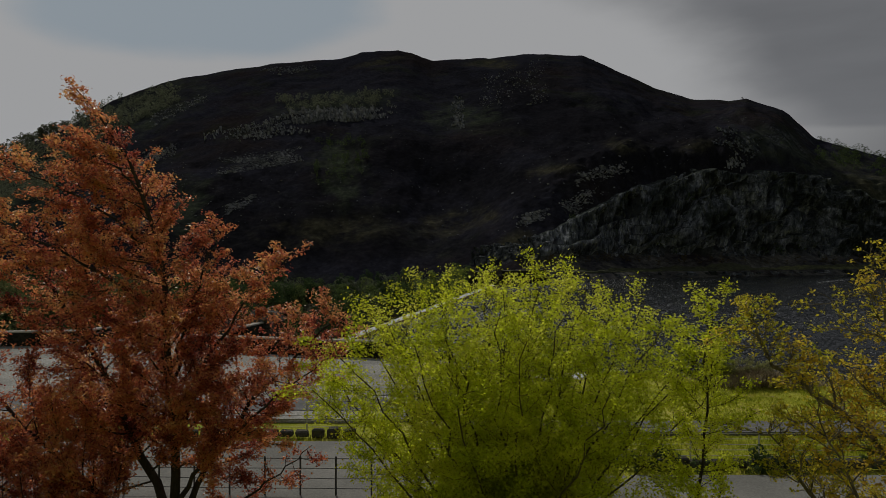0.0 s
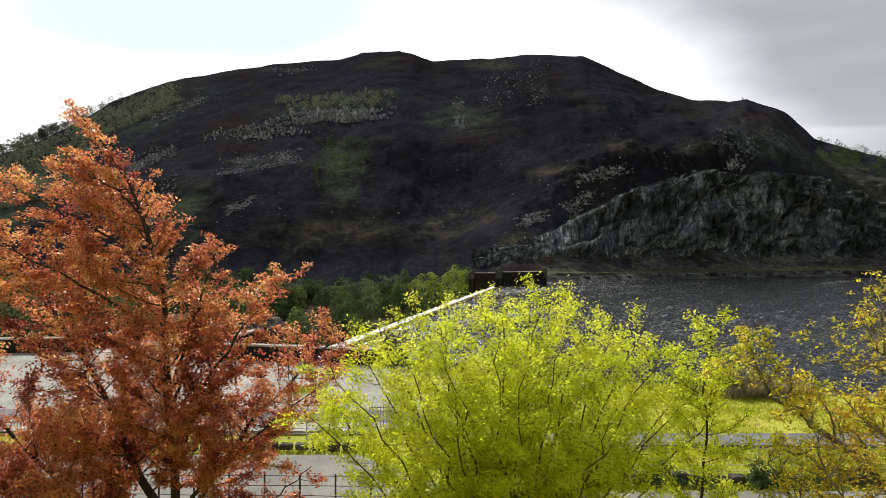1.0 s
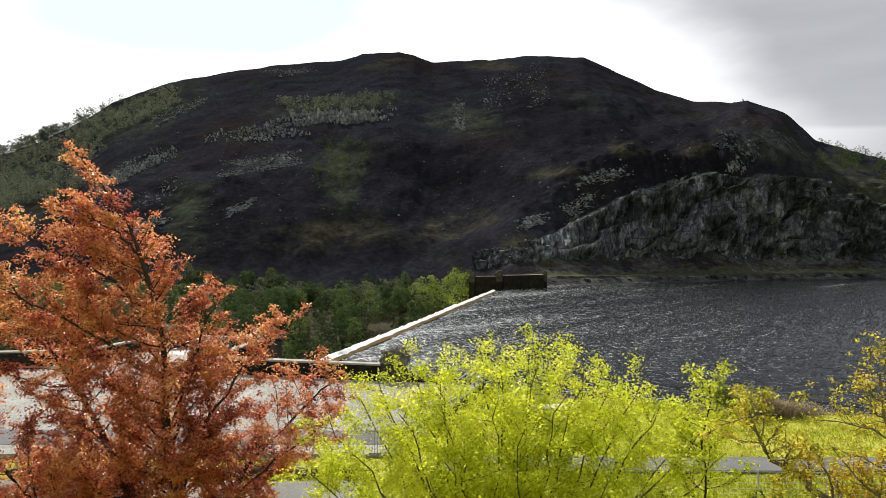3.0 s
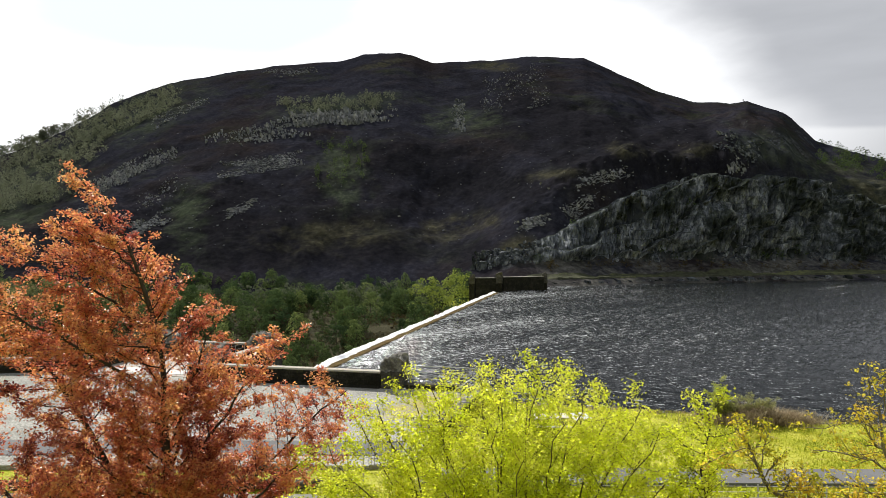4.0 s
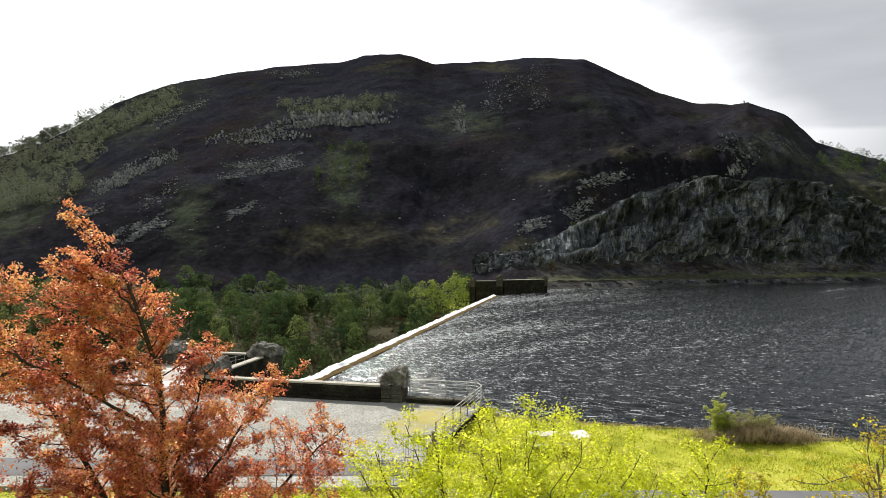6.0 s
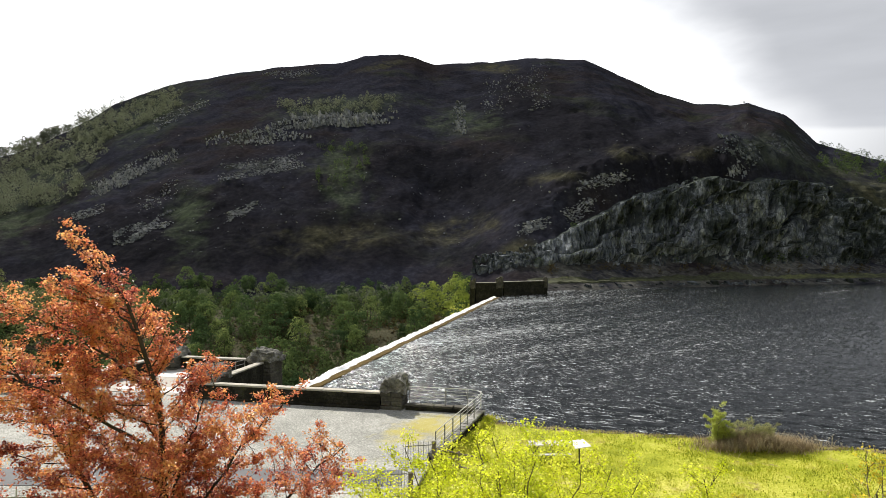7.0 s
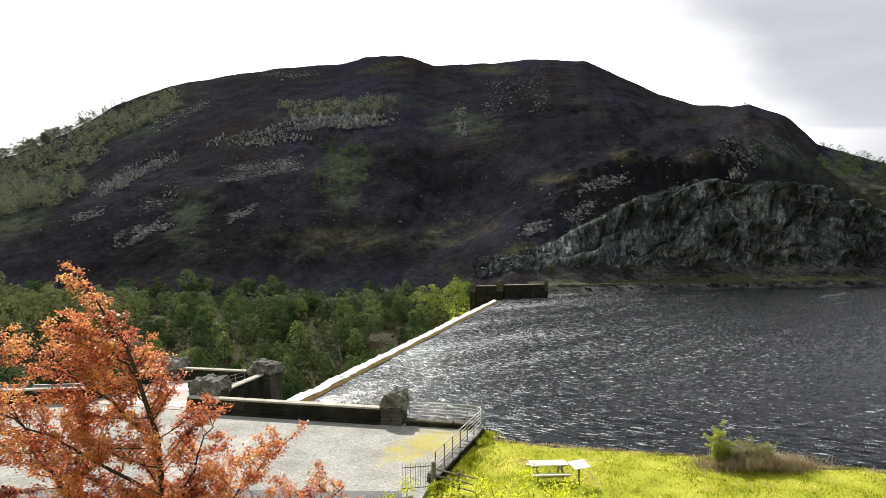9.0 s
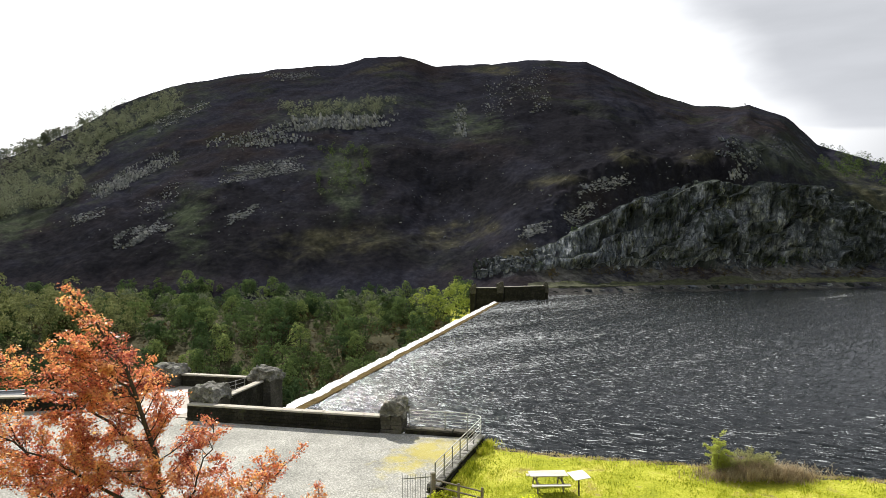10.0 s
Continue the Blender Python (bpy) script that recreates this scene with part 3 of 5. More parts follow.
def blot(u, v, u0, v0, ru, rv, lean, seed):
    """A ragged patch of ground cover or darker tone round a bearing and slope."""
    a = (u - u0) / ru
    b = (v - v0 - lean * (u - u0)) / rv
    return step(1.5, 0.3, np.sqrt(a * a + b * b) + 0.9 * fbm(u * 40, v * 70, 5, seed, 0.6))


hu = np.linspace(-1.1, 1.1, 640)
hy = np.concatenate([np.linspace(0, 80, 88), np.linspace(82, 470, 150)])
U, D = np.meshgrid(hu, hy)
Yh = toe_y(U) - 9 + D
Zh = hill_z(U, Yh)
hill = sheet("hillside", U * Yh, Yh, Zh, M["hill"])
Vh = (Zh - 13.0) / Yh
COVER = {"green": [(-0.17, 0.222, 0.1, 0.018, 0.1), (-0.155, 0.12, 0.035, 0.05, 0.0), (-0.49, 0.2, 0.1, 0.03, 0.4), (-0.64, 0.11, 0.09, 0.03, 0.2), (-0.7, 0.06, 0.1, 0.05, 0.3),
                   (-0.4, 0.05, 0.03, 0.05, 0.0), (0.03, 0.2, 0.05, 0.02, 0.0), (0.53, 0.15, 0.06, 0.02, -0.4), (0.66, 0.08, 0.09, 0.04, -0.4)],
         # deep only darkens broad patches of the slope
         "deep": [(-0.42, 0.02, 0.36, 0.06, 0.08), (0.4, 0.17, 0.12, 0.03, -0.2), (0.22, 0.18, 0.22, 0.06, -0.3), (0.33, 0.135, 0.16, 0.03, 0.0), (0.05, 0.1, 0.12, 0.05, 0.0), (-0.3, 0.0, 0.4, 0.03, 0.0), (-0.05, 0.14, 0.1, 0.04, 0.0), (-0.33, 0.08, 0.1, 0.02, 0.3)],
         "straw": [(0.28, 0.156, 0.03, 0.009, -0.1), (0.39, 0.155, 0.03, 0.01, 0.0), (0.18, 0.118, 0.05, 0.008, 0.1), (0.1, 0.003, 0.035, 0.012, 0.4), (0.02, 0.035, 0.06, 0.02, 0.2),
                   (-0.18, 0.02, 0.09, 0.02, 0.1), (0.07, 0.285, 0.05, 0.006, 0.0), (-0.09, 0.29, 0.04, 0.005, 0.2), (0.67, 0.09, 0.06, 0.025, -0.3)]}
fields = {key: np.max([blot(U, Vh, *spot, i + 3) for i, spot in enumerate(spots)], axis=0) for key, spots in COVER.items()}
fields["talus"] = step(0.1, 0.2, U) * step(0.012, -0.012, Vh + 0.008 * fbm(U * 40, Vh * 0, 3, 19))
edge_h = 0.012 * fbm(U * 30, Vh * 30, 4, 77)
fields["rock"] = np.maximum(step(-0.004, -0.03, Vh - cliff_top(U) + edge_h) * step(0.05, 0.08, U), 0.9 * blot(U, Vh, 0.51, 0.17, 0.06, 0.03, -0.35, 9))
for key, val in fields.items():
    hill.data.attributes.new(key, "FLOAT", "POINT").data.foreach_set("value", np.ascontiguousarray(val, dtype=np.float32).ravel())
tagged(hill, "dark heather hillside with grey rock crags", "hill", kind="structure")

vy = np.linspace(58, 250, 110)
vu = np.linspace(0, 1, 120)
K, YY = np.meshgrid(vu, vy)
XX = dam_x(YY) - 1.0 - K ** 1.5 * 260
ZZ = np.where(YY > toe_y(XX / YY) - 9, np.maximum(hill_z(XX / YY, YY) - 1.0, valley_z(XX, YY)), valley_z(XX, YY)) + 0.3
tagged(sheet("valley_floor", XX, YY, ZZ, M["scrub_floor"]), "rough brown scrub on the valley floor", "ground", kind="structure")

# lake: fills everything upstream of the weir
def waves(x, y):
    """Short wind waves, higher off the shore."""
    c, k = math.cos(-0.55), math.sin(-0.55)
    a, b = x * c + y * k, y * c - x * k
    w = 1 - 2 * np.abs(fbm(a * 0.24, b * 1.1, 3, 91, 0.55))
    v = 1 - 2 * np.abs(fbm(a * 0.7 + 3, b * 3.2, 2, 95, 0.6))
    calm = 0.7 + 0.3 * step(-0.35, 0.3, fbm(x * 0.012, y * 0.02, 3, 97))
    r = fbm(a * 0.12, b * 0.3 + 7, 2, 99, 0.6)
    return (0.15 * w + 0.12 * v + 0.1 * r) * calm


ly = np.concatenate([[30, 34, 38, 41], 1 / np.linspace(1 / 43.0, 1 / 330.0, 350)])
lu = np.concatenate([np.linspace(0, 1, 410) ** 1.15, [1.4, 2.0]])
K, YY = np.meshgrid(lu, ly)
x0 = dam_x(np.maximum(YY, 43.0)) + 1.25
XX = x0 + (0.8 * YY + 12 - x0) * K
lake = sheet("lake", XX, YY, waves(XX, YY) - 0.1, M["water"])
tagged(lake, "dark wind-ruffled reservoir water with white crests and painted glitter", "water", kind="structure")


# ---- the weir ----
def weir():
    ob = thing("weir", 0, 0, 0, "long stone weir crest with white water spilling over", "dam")
    d = Vector((DAM_B[0] - DAM_A[0], DAM_B[1] - DAM_A[1], 0))
    length = d.length
    ang = math.degrees(math.atan2(d.y, d.x))
    mid = (Vector((*DAM_A, 0)) + Vector((*DAM_B, 0))) / 2
    side = Vector((d.y, -d.x, 0)).normalized()
    bm = bmesh.new()
    box(bm, mid.x, mid.y, -12.4, length + 8, 3.0, 24.6, ang, 0.2)
    part("dam_wall", bm, M["stone"], ob)
    n = 70
    for i in range(n):
        bm = bmesh.new()
        p = Vector((*DAM_A, 0)) + d * ((i + 0.5) / n) + side * 0.65
        box(bm, p.x, p.y, -0.2 + random.uniform(-0.02, 0.02), length / n - 0.03, 1.15, 0.6, ang, 0.06)
        part("crest_stone", bm, M["weed_stone"], ob)
    # the sheet of white water on the downstream lip
    s = np.linspace(0, 1, 900)
    w = np.linspace(0, 1, 12)
    S, W = np.meshgrid(s, w)
    nx = fbm(S * 90, W * 2.5, 5, 11, 0.6)
    off = 0.3 + 0.55 * fbm(S * 70, W * 0, 6, 15, 0.7) - W * 1.85
    px = DAM_A[0] + d.x * S + side.x * off
    py = DAM_A[1] + d.y * S + side.y * off
    pz = 0.06 + 0.24 * np.sin(W * 2.6) + 0.34 * nx * np.sin(np.pi * np.clip(W * 1.2, 0, 1)) - 5.0 * np.clip(W - 0.55, 0, 1) ** 1.5
    foam = sheet("spill", px, py, pz, M["foam"])
    foam.parent = ob
    tagged(foam, "white foaming spill of water")
    return ob


weir()


# ---- terrace, walls, pillars ----
def slab(name, pts, z, depth, mat, label, category="pavement"):
    bm = bmesh.new()
    lower = [bm.verts.new((x, y, z - depth)) for x, y in pts]
    upper = [bm.verts.new((x, y, z)) for x, y in pts]
    bm.faces.new(upper)
    bm.faces.new(lower[::-1])
    for i in range(len(pts)):
        j = (i + 1) % len(pts)
        bm.faces.new((lower[i], lower[j], upper[j], upper[i]))
    bmesh.ops.recalc_face_normals(bm, faces=bm.faces)
    ob = part(name, bm, mat)
    return tagged(ob, label, category, kind="structure")


slab("terrace", [(-60, 26.0), (-1.3, 26.0), (-0.55, 30.3), (2.1, 38.2), (1.9, 39.6), (-3.2, 40.6), (-17.4, 43.9), (-26, 46.3), (-60, 42.0)], GROUND + 0.06, 9.0,
     M["terrace"], "pale grey gravel terrace with yellow mossy patch")
slab("viewing_platform", [(-26, 46.0), (-17.4, 43.8), (-15.8, 44.5), (-14.75, 52.4), (-24.0, 54.4)], GROUND + 0.1, 30.0, M["paving"], "pale paved viewing platform")


slab("paving_panel", [(-23.6, 45.9), (-18.2, 44.6), (-17.8, 46.0), (-23.3, 47.4)], GROUND + 0.12, 0.1, M["pale_paving"], "pale concrete panel in the platform paving")
slab("paving_panel", [(-23.0, 50.6), (-17.6, 49.4), (-17.2, 51.2), (-22.6, 52.6)], GROUND + 0.12, 0.1, M["pale_paving"], "pale concrete panel in the platform paving")


def stone_wall(name, a, b, height, thick, base, label, depth=0.0, top="coping", uneven=0.03, plinth=False):
    """A coursed parapet with a pale coping."""
    a, b = Vector((*a, 0)), Vector((*b, 0))
    d = b - a
    ang = math.degrees(math.atan2(d.y, d.x))
    ob = thing(name, a.x, a.y, base, label, "wall", turn=ang)
    L = d.length
    bm = bmesh.new()
    box(bm, L / 2, 0, (height - depth) / 2, L, thick - 0.08, height + depth)
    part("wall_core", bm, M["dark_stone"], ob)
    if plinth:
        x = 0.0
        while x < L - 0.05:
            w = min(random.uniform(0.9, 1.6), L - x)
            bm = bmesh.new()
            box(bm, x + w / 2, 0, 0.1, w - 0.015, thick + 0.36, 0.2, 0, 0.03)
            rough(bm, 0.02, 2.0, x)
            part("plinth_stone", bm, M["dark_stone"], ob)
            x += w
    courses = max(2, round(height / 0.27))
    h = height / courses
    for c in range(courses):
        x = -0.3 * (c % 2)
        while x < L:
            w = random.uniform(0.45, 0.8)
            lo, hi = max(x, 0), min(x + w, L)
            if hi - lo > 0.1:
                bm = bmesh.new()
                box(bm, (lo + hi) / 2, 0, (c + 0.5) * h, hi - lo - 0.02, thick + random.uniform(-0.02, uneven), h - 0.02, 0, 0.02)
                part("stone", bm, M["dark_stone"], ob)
            x += w
    x = 0
    while x < L - 0.05:
        w = min(1.4 if top == "coping" else random.uniform(0.4, 0.9), L - x)
        bm = bmesh.new()
        box(bm, x + w / 2, 0, height + 0.06, w - 0.015, thick + 0.1, 0.12, 0, 0.025)
        if top != "coping":
            rough(bm, 0.05, 2.0, x)
        part("coping_stone", bm, M[top], ob)
        x += w
    return ob


def pillar(x, y, base, w, d, h, turn, seed, label, depth=0.0, shaft="stone", cap="cap_rock"):
    """A square stone pillar under a rough boulder cap."""
    ob = thing("stone_pillar", x, y, base, label, "pillar", group="stone pillars", turn=turn)
    courses = 4
    ch = (h * 0.62) / courses
    if depth:
        bm = bmesh.new()
        box(bm, 0, 0, -depth / 2, w, d, depth, 0, 0.05)
        part("footing", bm, M[shaft], ob)
    for c in range(courses):
        n = 1 + c % 2
        for k in range(n):
            bm = bmesh.new()
            box(bm, -w / 2 + (k + 0.5) * w / n, 0, (c + 0.5) * ch, w / n - 0.02, d + 0.06 * math.sin(seed + c * 2 + k), ch - 0.008, 0, 0.03)
            rough(bm, 0.05, 1.9, seed + c)
            part("stone", bm, M[shaft], ob)
    bm = bmesh.new()
    box(bm, 0, 0, h * 0.79, w * 1.1, d * 1.1, h * 0.42)
    bmesh.ops.subdivide_edges(bm, edges=bm.edges[:], cuts=7, use_grid_fill=True)
    for v in bm.verts:
        k = max(0.0, (v.co.z - h * 0.58) / (h * 0.42))
        v.co.x *= 1 - 0.2 * k * k + 0.06 * math.sin(seed * 2.0 + v.co.y)
        v.co.y *= 1 - 0.16 * k * k
        v.co.z += 0.1 * h * k * math.sin(seed + 1.7 * v.co.x / w)
    rough(bm, 0.24, 1.1, seed)
    rough(bm, 0.2, 2.5, seed + 5)
    rough(bm, 0.13, 5.0, seed + 9)
    part("cap_stone", bm, M[cap], ob, "rough-hewn boulder cap")
    return ob


pillar(-3.1, 41.0, GROUND, 1.4, 1.4, 1.85, -13, 1, "squat weathered stone pillar ending the terrace wall")
pillar(-16.3, 44.9, GROUND, 2.0, 1.9, 1.95, -13, 2, "broad stone pillar beside the platform entrance", 6)
pillar(-14.5, 52.4, GROUND, 2.0, 2.0, 1.9, -13, 3, "broad stone pillar on the platform corner above water", 12)
pillar(-23.1, 54.4, GROUND, 2.1, 2.0, 1.9, -13, 4, "broad stone pillar on the outer platform corner", 12)
stone_wall("parapet_wall", (-17.3, 43.7), (-3.9, 40.75), 1.0, 0.5, GROUND, "dark stone parapet with pale coping", 6, plinth=True)
stone_wall("parapet_wall", (-15.6, 46.0), (-14.6, 51.3), 1.0, 0.5, GROUND, "dark stone parapet along the platform side", 10)
stone_wall("parapet_wall", (-22.0, 54.2), (-15.6, 52.8), 1.0, 0.5, GROUND, "dark stone parapet across the platform end", 10)
stone_wall("parapet_wall", (-25.7, 46.8), (-24.0, 53.4), 1.0, 0.5, GROUND, "dark stone parapet along the approach", 10)
stone_wall("parapet_wall", (-46.0, 43.6), (-25.9, 46.2), 1.0, 0.5, GROUND, "dark stone parapet above the valley", 8)

# low wall at the corner of the terrace
stone_wall("low_wall", (-2.3, 40.55), (2.0, 39.6), 0.3, 0.5, GROUND, "low rough stone kerb wall under railing", 6, "stone", 0.08)
stone_wall("low_wall", (2.3, 39.0), (-0.45, 30.4), 0.3, 0.5, GROUND, "low rough stone kerb wall beside lawn", 3, "cap_rock", 0.1)

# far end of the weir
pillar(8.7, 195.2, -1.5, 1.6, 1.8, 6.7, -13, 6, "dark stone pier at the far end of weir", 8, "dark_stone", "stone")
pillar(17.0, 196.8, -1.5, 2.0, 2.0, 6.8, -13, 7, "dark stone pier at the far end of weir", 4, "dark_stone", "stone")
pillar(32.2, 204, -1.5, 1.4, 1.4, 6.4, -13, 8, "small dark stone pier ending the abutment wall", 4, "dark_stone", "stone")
stone_wall("abutment_wall", (18.1, 197.2), (31.5, 203.6), 4.3, 1.2, 0, "dark stone abutment wall at the water", 6)
stone_wall("abutment_wall", (9.6, 195.5), (15.9, 196.5), 4.1, 1.2, 0, "dark stone abutment wall between piers", 6)

# grassy bank and stone edge below the crag
bu = np.linspace(0.13, 0.95, 300)
bk = np.linspace(0, 1, 10)
U, K = np.meshgrid(bu, bk)
Yb = toe_y(U) - 3.5 + 15 * K
Zb = np.maximum(hill_z(U, Yb), 0.9 + 0.9 * K) + 0.3 + 0.6 * fbm(U * 110, K * 4, 4, 23)
Zb[0] = -0.8
Zb[1] = 0.5 + 0.35 * fbm(bu * 160, bu * 0, 4, 27)
tagged(sheet("shore_bank", U * Yb, Yb, Zb, M["bank"]), "grassy track and rough bank along the far shore", "bank", kind="structure")

# ---- crags and scree on the hill ----
def block_field(name, label, spots, seed, size, tall=1.0, mat=None, aligned=False):
    """Angular blocks, bedded in the slope at the spots given."""
    rnp = np.random.default_rng(seed)
    n = len(spots)
    cube = np.array([[-1, -1, -1], [1, -1, -1], [1, 1, -1], [-1, 1, -1], [-1, -1, 1], [1, -1, 1], [1, 1, 1], [-1, 1, 1]]) * 0.5
    quad = np.array([[0, 1, 5, 4], [1, 2, 6, 5], [2, 3, 7, 6], [3, 0, 4, 7], [4, 5, 6, 7], [3, 2, 1, 0]])
    V = cube[None] * rnp.uniform(0.7, 1.3, (n, 8, 3))
    top = V[:, 4:]
    top[:, :, :2] *= rnp.uniform(0.35, 0.9, (n, 1, 1))
    s = size * np.exp(rnp.normal(0, 0.45, (n, 1, 1)))
    V = V * s * np.stack([rnp.uniform(0.6, 1.4, n), rnp.uniform(0.6, 1.2, n), tall * rnp.uniform(0.6, 1.3, n)], -1)[:, None]
    a, tilt = rnp.uniform(0, 6.28, n), rnp.normal(-0.25, 0.2, n)
    if aligned:
        a, tilt = rnp.normal(0.35, 0.3, n), rnp.normal(0.15, 0.2, n)
    lean = V[:, :, 2] * np.sin(tilt)[:, None]
    x = V[:, :, 0] * np.cos(a)[:, None] - V[:, :, 1] * np.sin(a)[:, None] + lean
    y = V[:, :, 0] * np.sin(a)[:, None] + V[:, :, 1] * np.cos(a)[:, None]
    P = np.stack([x, y, V[:, :, 2]], -1) + np.array(spots)[:, None]
    F = (np.arange(n)[:, None, None] * 8 + quad[None]).reshape(-1, 4)
    me = mesh_np(name, P.reshape(-1, 3), F)
    me.materials.append(mat or M["crag"])
    return tagged(new(name, me), label, "rocks", kind="stuff")


def patch(u0, u1, v0, v1, n, seed, slope=0.0, ragged=0.4):
    """Spots on the hill inside a ragged patch of bearings and slopes."""
    rng = random.Random(seed)
    out = []
    while len(out) < n:
        a, b = rng.random(), rng.random()
        k = float(fbm(np.array(a * 5.0 + seed), np.array(b * 4.0), 3, seed))
        edge = min(a, 1 - a, b, 1 - b) * 4
        if k + edge * 0.5 < ragged * rng.random():
            continue
        u = u0 + (u1 - u0) * a
        v = v0 + (v1 - v0) * b + slope * (u - (u0 + u1) / 2)
        out.append(tuple(on_hill(u, v)))
    return out


def face_spots(n, seed):
    """Spots over the steep face above the shore."""
    rng = random.Random(seed)
    out = []
    while len(out) < n:
        u = rng.uniform(0.07, 0.74)
        top = float(np.interp(u, [0.07, 0.19, 0.28, 0.37, 0.42, 0.455, 0.54, 0.63, 0.74], [-0.01, 0.03, 0.055, 0.078, 0.09, 0.08, 0.068, 0.035, 0.02]))
        v = -0.02 + (top + 0.02) * rng.random() ** 0.8
        if float(fbm(np.array(u * 26), np.array(v * 30), 3, 5)) < 0.02:
            continue
        out.append(tuple(on_hill(u, v)))
    return out


def cliff_face():
    """The crag as slabs stepped along slanting ledges, split into upright ribs."""
    us = np.linspace(0.062, 0.76, 780)
    ks = np.linspace(0, 1, 130)
    ys = np.linspace(205.0, 420.0, 500)
    X, Y, Z = (np.zeros((len(ks), len(us))) for _ in range(3))
    for i, u in enumerate(us):
        z = hill_z(np.full_like(ys, u), ys)
        rise = np.maximum.accumulate((z - 13.0) / ys)
        top = float(cliff_top(u)) + 0.006 * float(fbm(np.array(u * 60), np.array(1.0), 3, 12))
        v = -0.034 + (top + 0.034) * ks
        y = np.interp(v, rise + np.arange(len(ys)) * 1e-9, ys)
        X[:, i], Y[:, i], Z[:, i] = u * y, y, 13.0 + v * y
    lean = X * 0.5 + 10 * fbm(X * 0.025, Z * 0.03, 3, 103)
    p = (Z - lean) / 13.0 + 0.35 * fbm(X * 0.08, Z * 0.1, 3, 105)
    slab = p - np.floor(p)
    q = (Z + 0.15 * X) / 5.0 + 0.5 * fbm(X * 0.12, Z * 0.16, 3, 109)
    small = q - np.floor(q)
    ribs = 1 - 2 * np.abs(fbm(X * 0.2 - Z * 0.05, Z * 0.04, 4, 113, 0.6))
    fine = 1 - 2 * np.abs(fbm(X * 0.5 - Z * 0.1, Z * 0.12, 3, 117, 0.6))
    gully = np.abs(fbm(X * 0.045 - Z * 0.03, Z * 0.015, 3, 121))
    d = 7.0 * slab + 1.4 * small + 3.6 * ribs + 1.5 * fine - 9.0 * np.clip(0.22 - gully, 0, 1) / 0.22 * 0.7
    K = ks[:, None] + 0 * X
    foot = 0.012 / (np.array([float(cliff_top(u)) for u in us]) + 0.034)[None]
    fade = step(foot * 0.3, foot * 0.3 + 0.36, K + 0.14 * fbm(us * 28, us * 0 + 2.0, 3, 131)[None]) * step(1.0, 0.95, K + 0.06 * fbm(X * 0.06, Z * 0.06, 4, 135)) * step(0.1, 0.25, us + 0.05 * fbm(us * 30, us * 0, 3, 133))[None] * step(us[-1], us[-1] - 0.06, us)[None]
    Y2 = Y - (0.5 + np.maximum(d, -1.0)) * fade + 3.5 * (1 - fade)
    ob = sheet("cliff_face", X, Y2, Z, M["cliff"], False)
    U, V = X / Y, (Z - 13.0) / Y
    wild = np.max([blot(U, V, *spot, 140 + k) for k, spot in enumerate([(0.12, 0.0, 0.06, 0.03, 0.3), (0.33, 0.078, 0.07, 0.018, 0.4), (0.24, 0.045, 0.03, 0.012, 0.5), (0.44, 0.1, 0.06, 0.02, -0.1), (0.42, 0.03, 0.03, 0.03, 0.6),
                                                                      (0.53, 0.085, 0.05, 0.035, -0.3), (0.63, 0.04, 0.07, 0.07, -0.2), (0.72, 0.03, 0.08, 0.08, 0.0)])], axis=0)
    wild = np.maximum(wild, 0.9 * step(0.2, 0.06, slab) * step(-0.3, 0.2, fbm(X * 0.05, Z * 0.05, 3, 151)))
    ob.data.attributes.new("growth", "FLOAT", "POINT").data.foreach_set("value", np.ascontiguousarray(wild, dtype=np.float32).ravel())
    tagged(ob, "fractured grey crag of slanting rock slabs", "cliff", kind="structure")


cliff_face()
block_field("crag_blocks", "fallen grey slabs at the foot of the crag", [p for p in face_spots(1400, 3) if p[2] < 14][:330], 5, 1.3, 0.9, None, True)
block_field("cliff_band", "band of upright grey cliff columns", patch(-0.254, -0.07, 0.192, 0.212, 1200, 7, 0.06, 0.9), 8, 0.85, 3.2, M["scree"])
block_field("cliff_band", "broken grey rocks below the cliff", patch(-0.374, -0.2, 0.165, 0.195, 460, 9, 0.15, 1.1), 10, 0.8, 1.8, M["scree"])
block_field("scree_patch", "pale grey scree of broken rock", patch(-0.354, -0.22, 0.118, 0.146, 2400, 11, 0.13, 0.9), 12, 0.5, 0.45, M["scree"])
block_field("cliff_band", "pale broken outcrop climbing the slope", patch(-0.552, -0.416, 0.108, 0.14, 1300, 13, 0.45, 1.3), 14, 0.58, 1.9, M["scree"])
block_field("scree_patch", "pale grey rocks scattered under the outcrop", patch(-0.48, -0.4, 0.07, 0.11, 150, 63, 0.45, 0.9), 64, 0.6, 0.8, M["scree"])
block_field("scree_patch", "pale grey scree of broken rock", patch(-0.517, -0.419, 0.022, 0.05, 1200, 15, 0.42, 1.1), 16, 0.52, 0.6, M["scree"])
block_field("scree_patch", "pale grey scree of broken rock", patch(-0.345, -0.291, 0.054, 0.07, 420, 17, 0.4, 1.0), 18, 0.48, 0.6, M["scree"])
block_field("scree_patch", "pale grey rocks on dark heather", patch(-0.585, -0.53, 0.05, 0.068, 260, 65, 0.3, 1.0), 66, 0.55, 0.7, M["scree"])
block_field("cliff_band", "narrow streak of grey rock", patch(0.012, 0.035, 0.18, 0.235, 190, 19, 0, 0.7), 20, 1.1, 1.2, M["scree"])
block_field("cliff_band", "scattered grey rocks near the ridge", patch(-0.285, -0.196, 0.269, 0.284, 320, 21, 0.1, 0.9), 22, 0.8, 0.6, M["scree"])
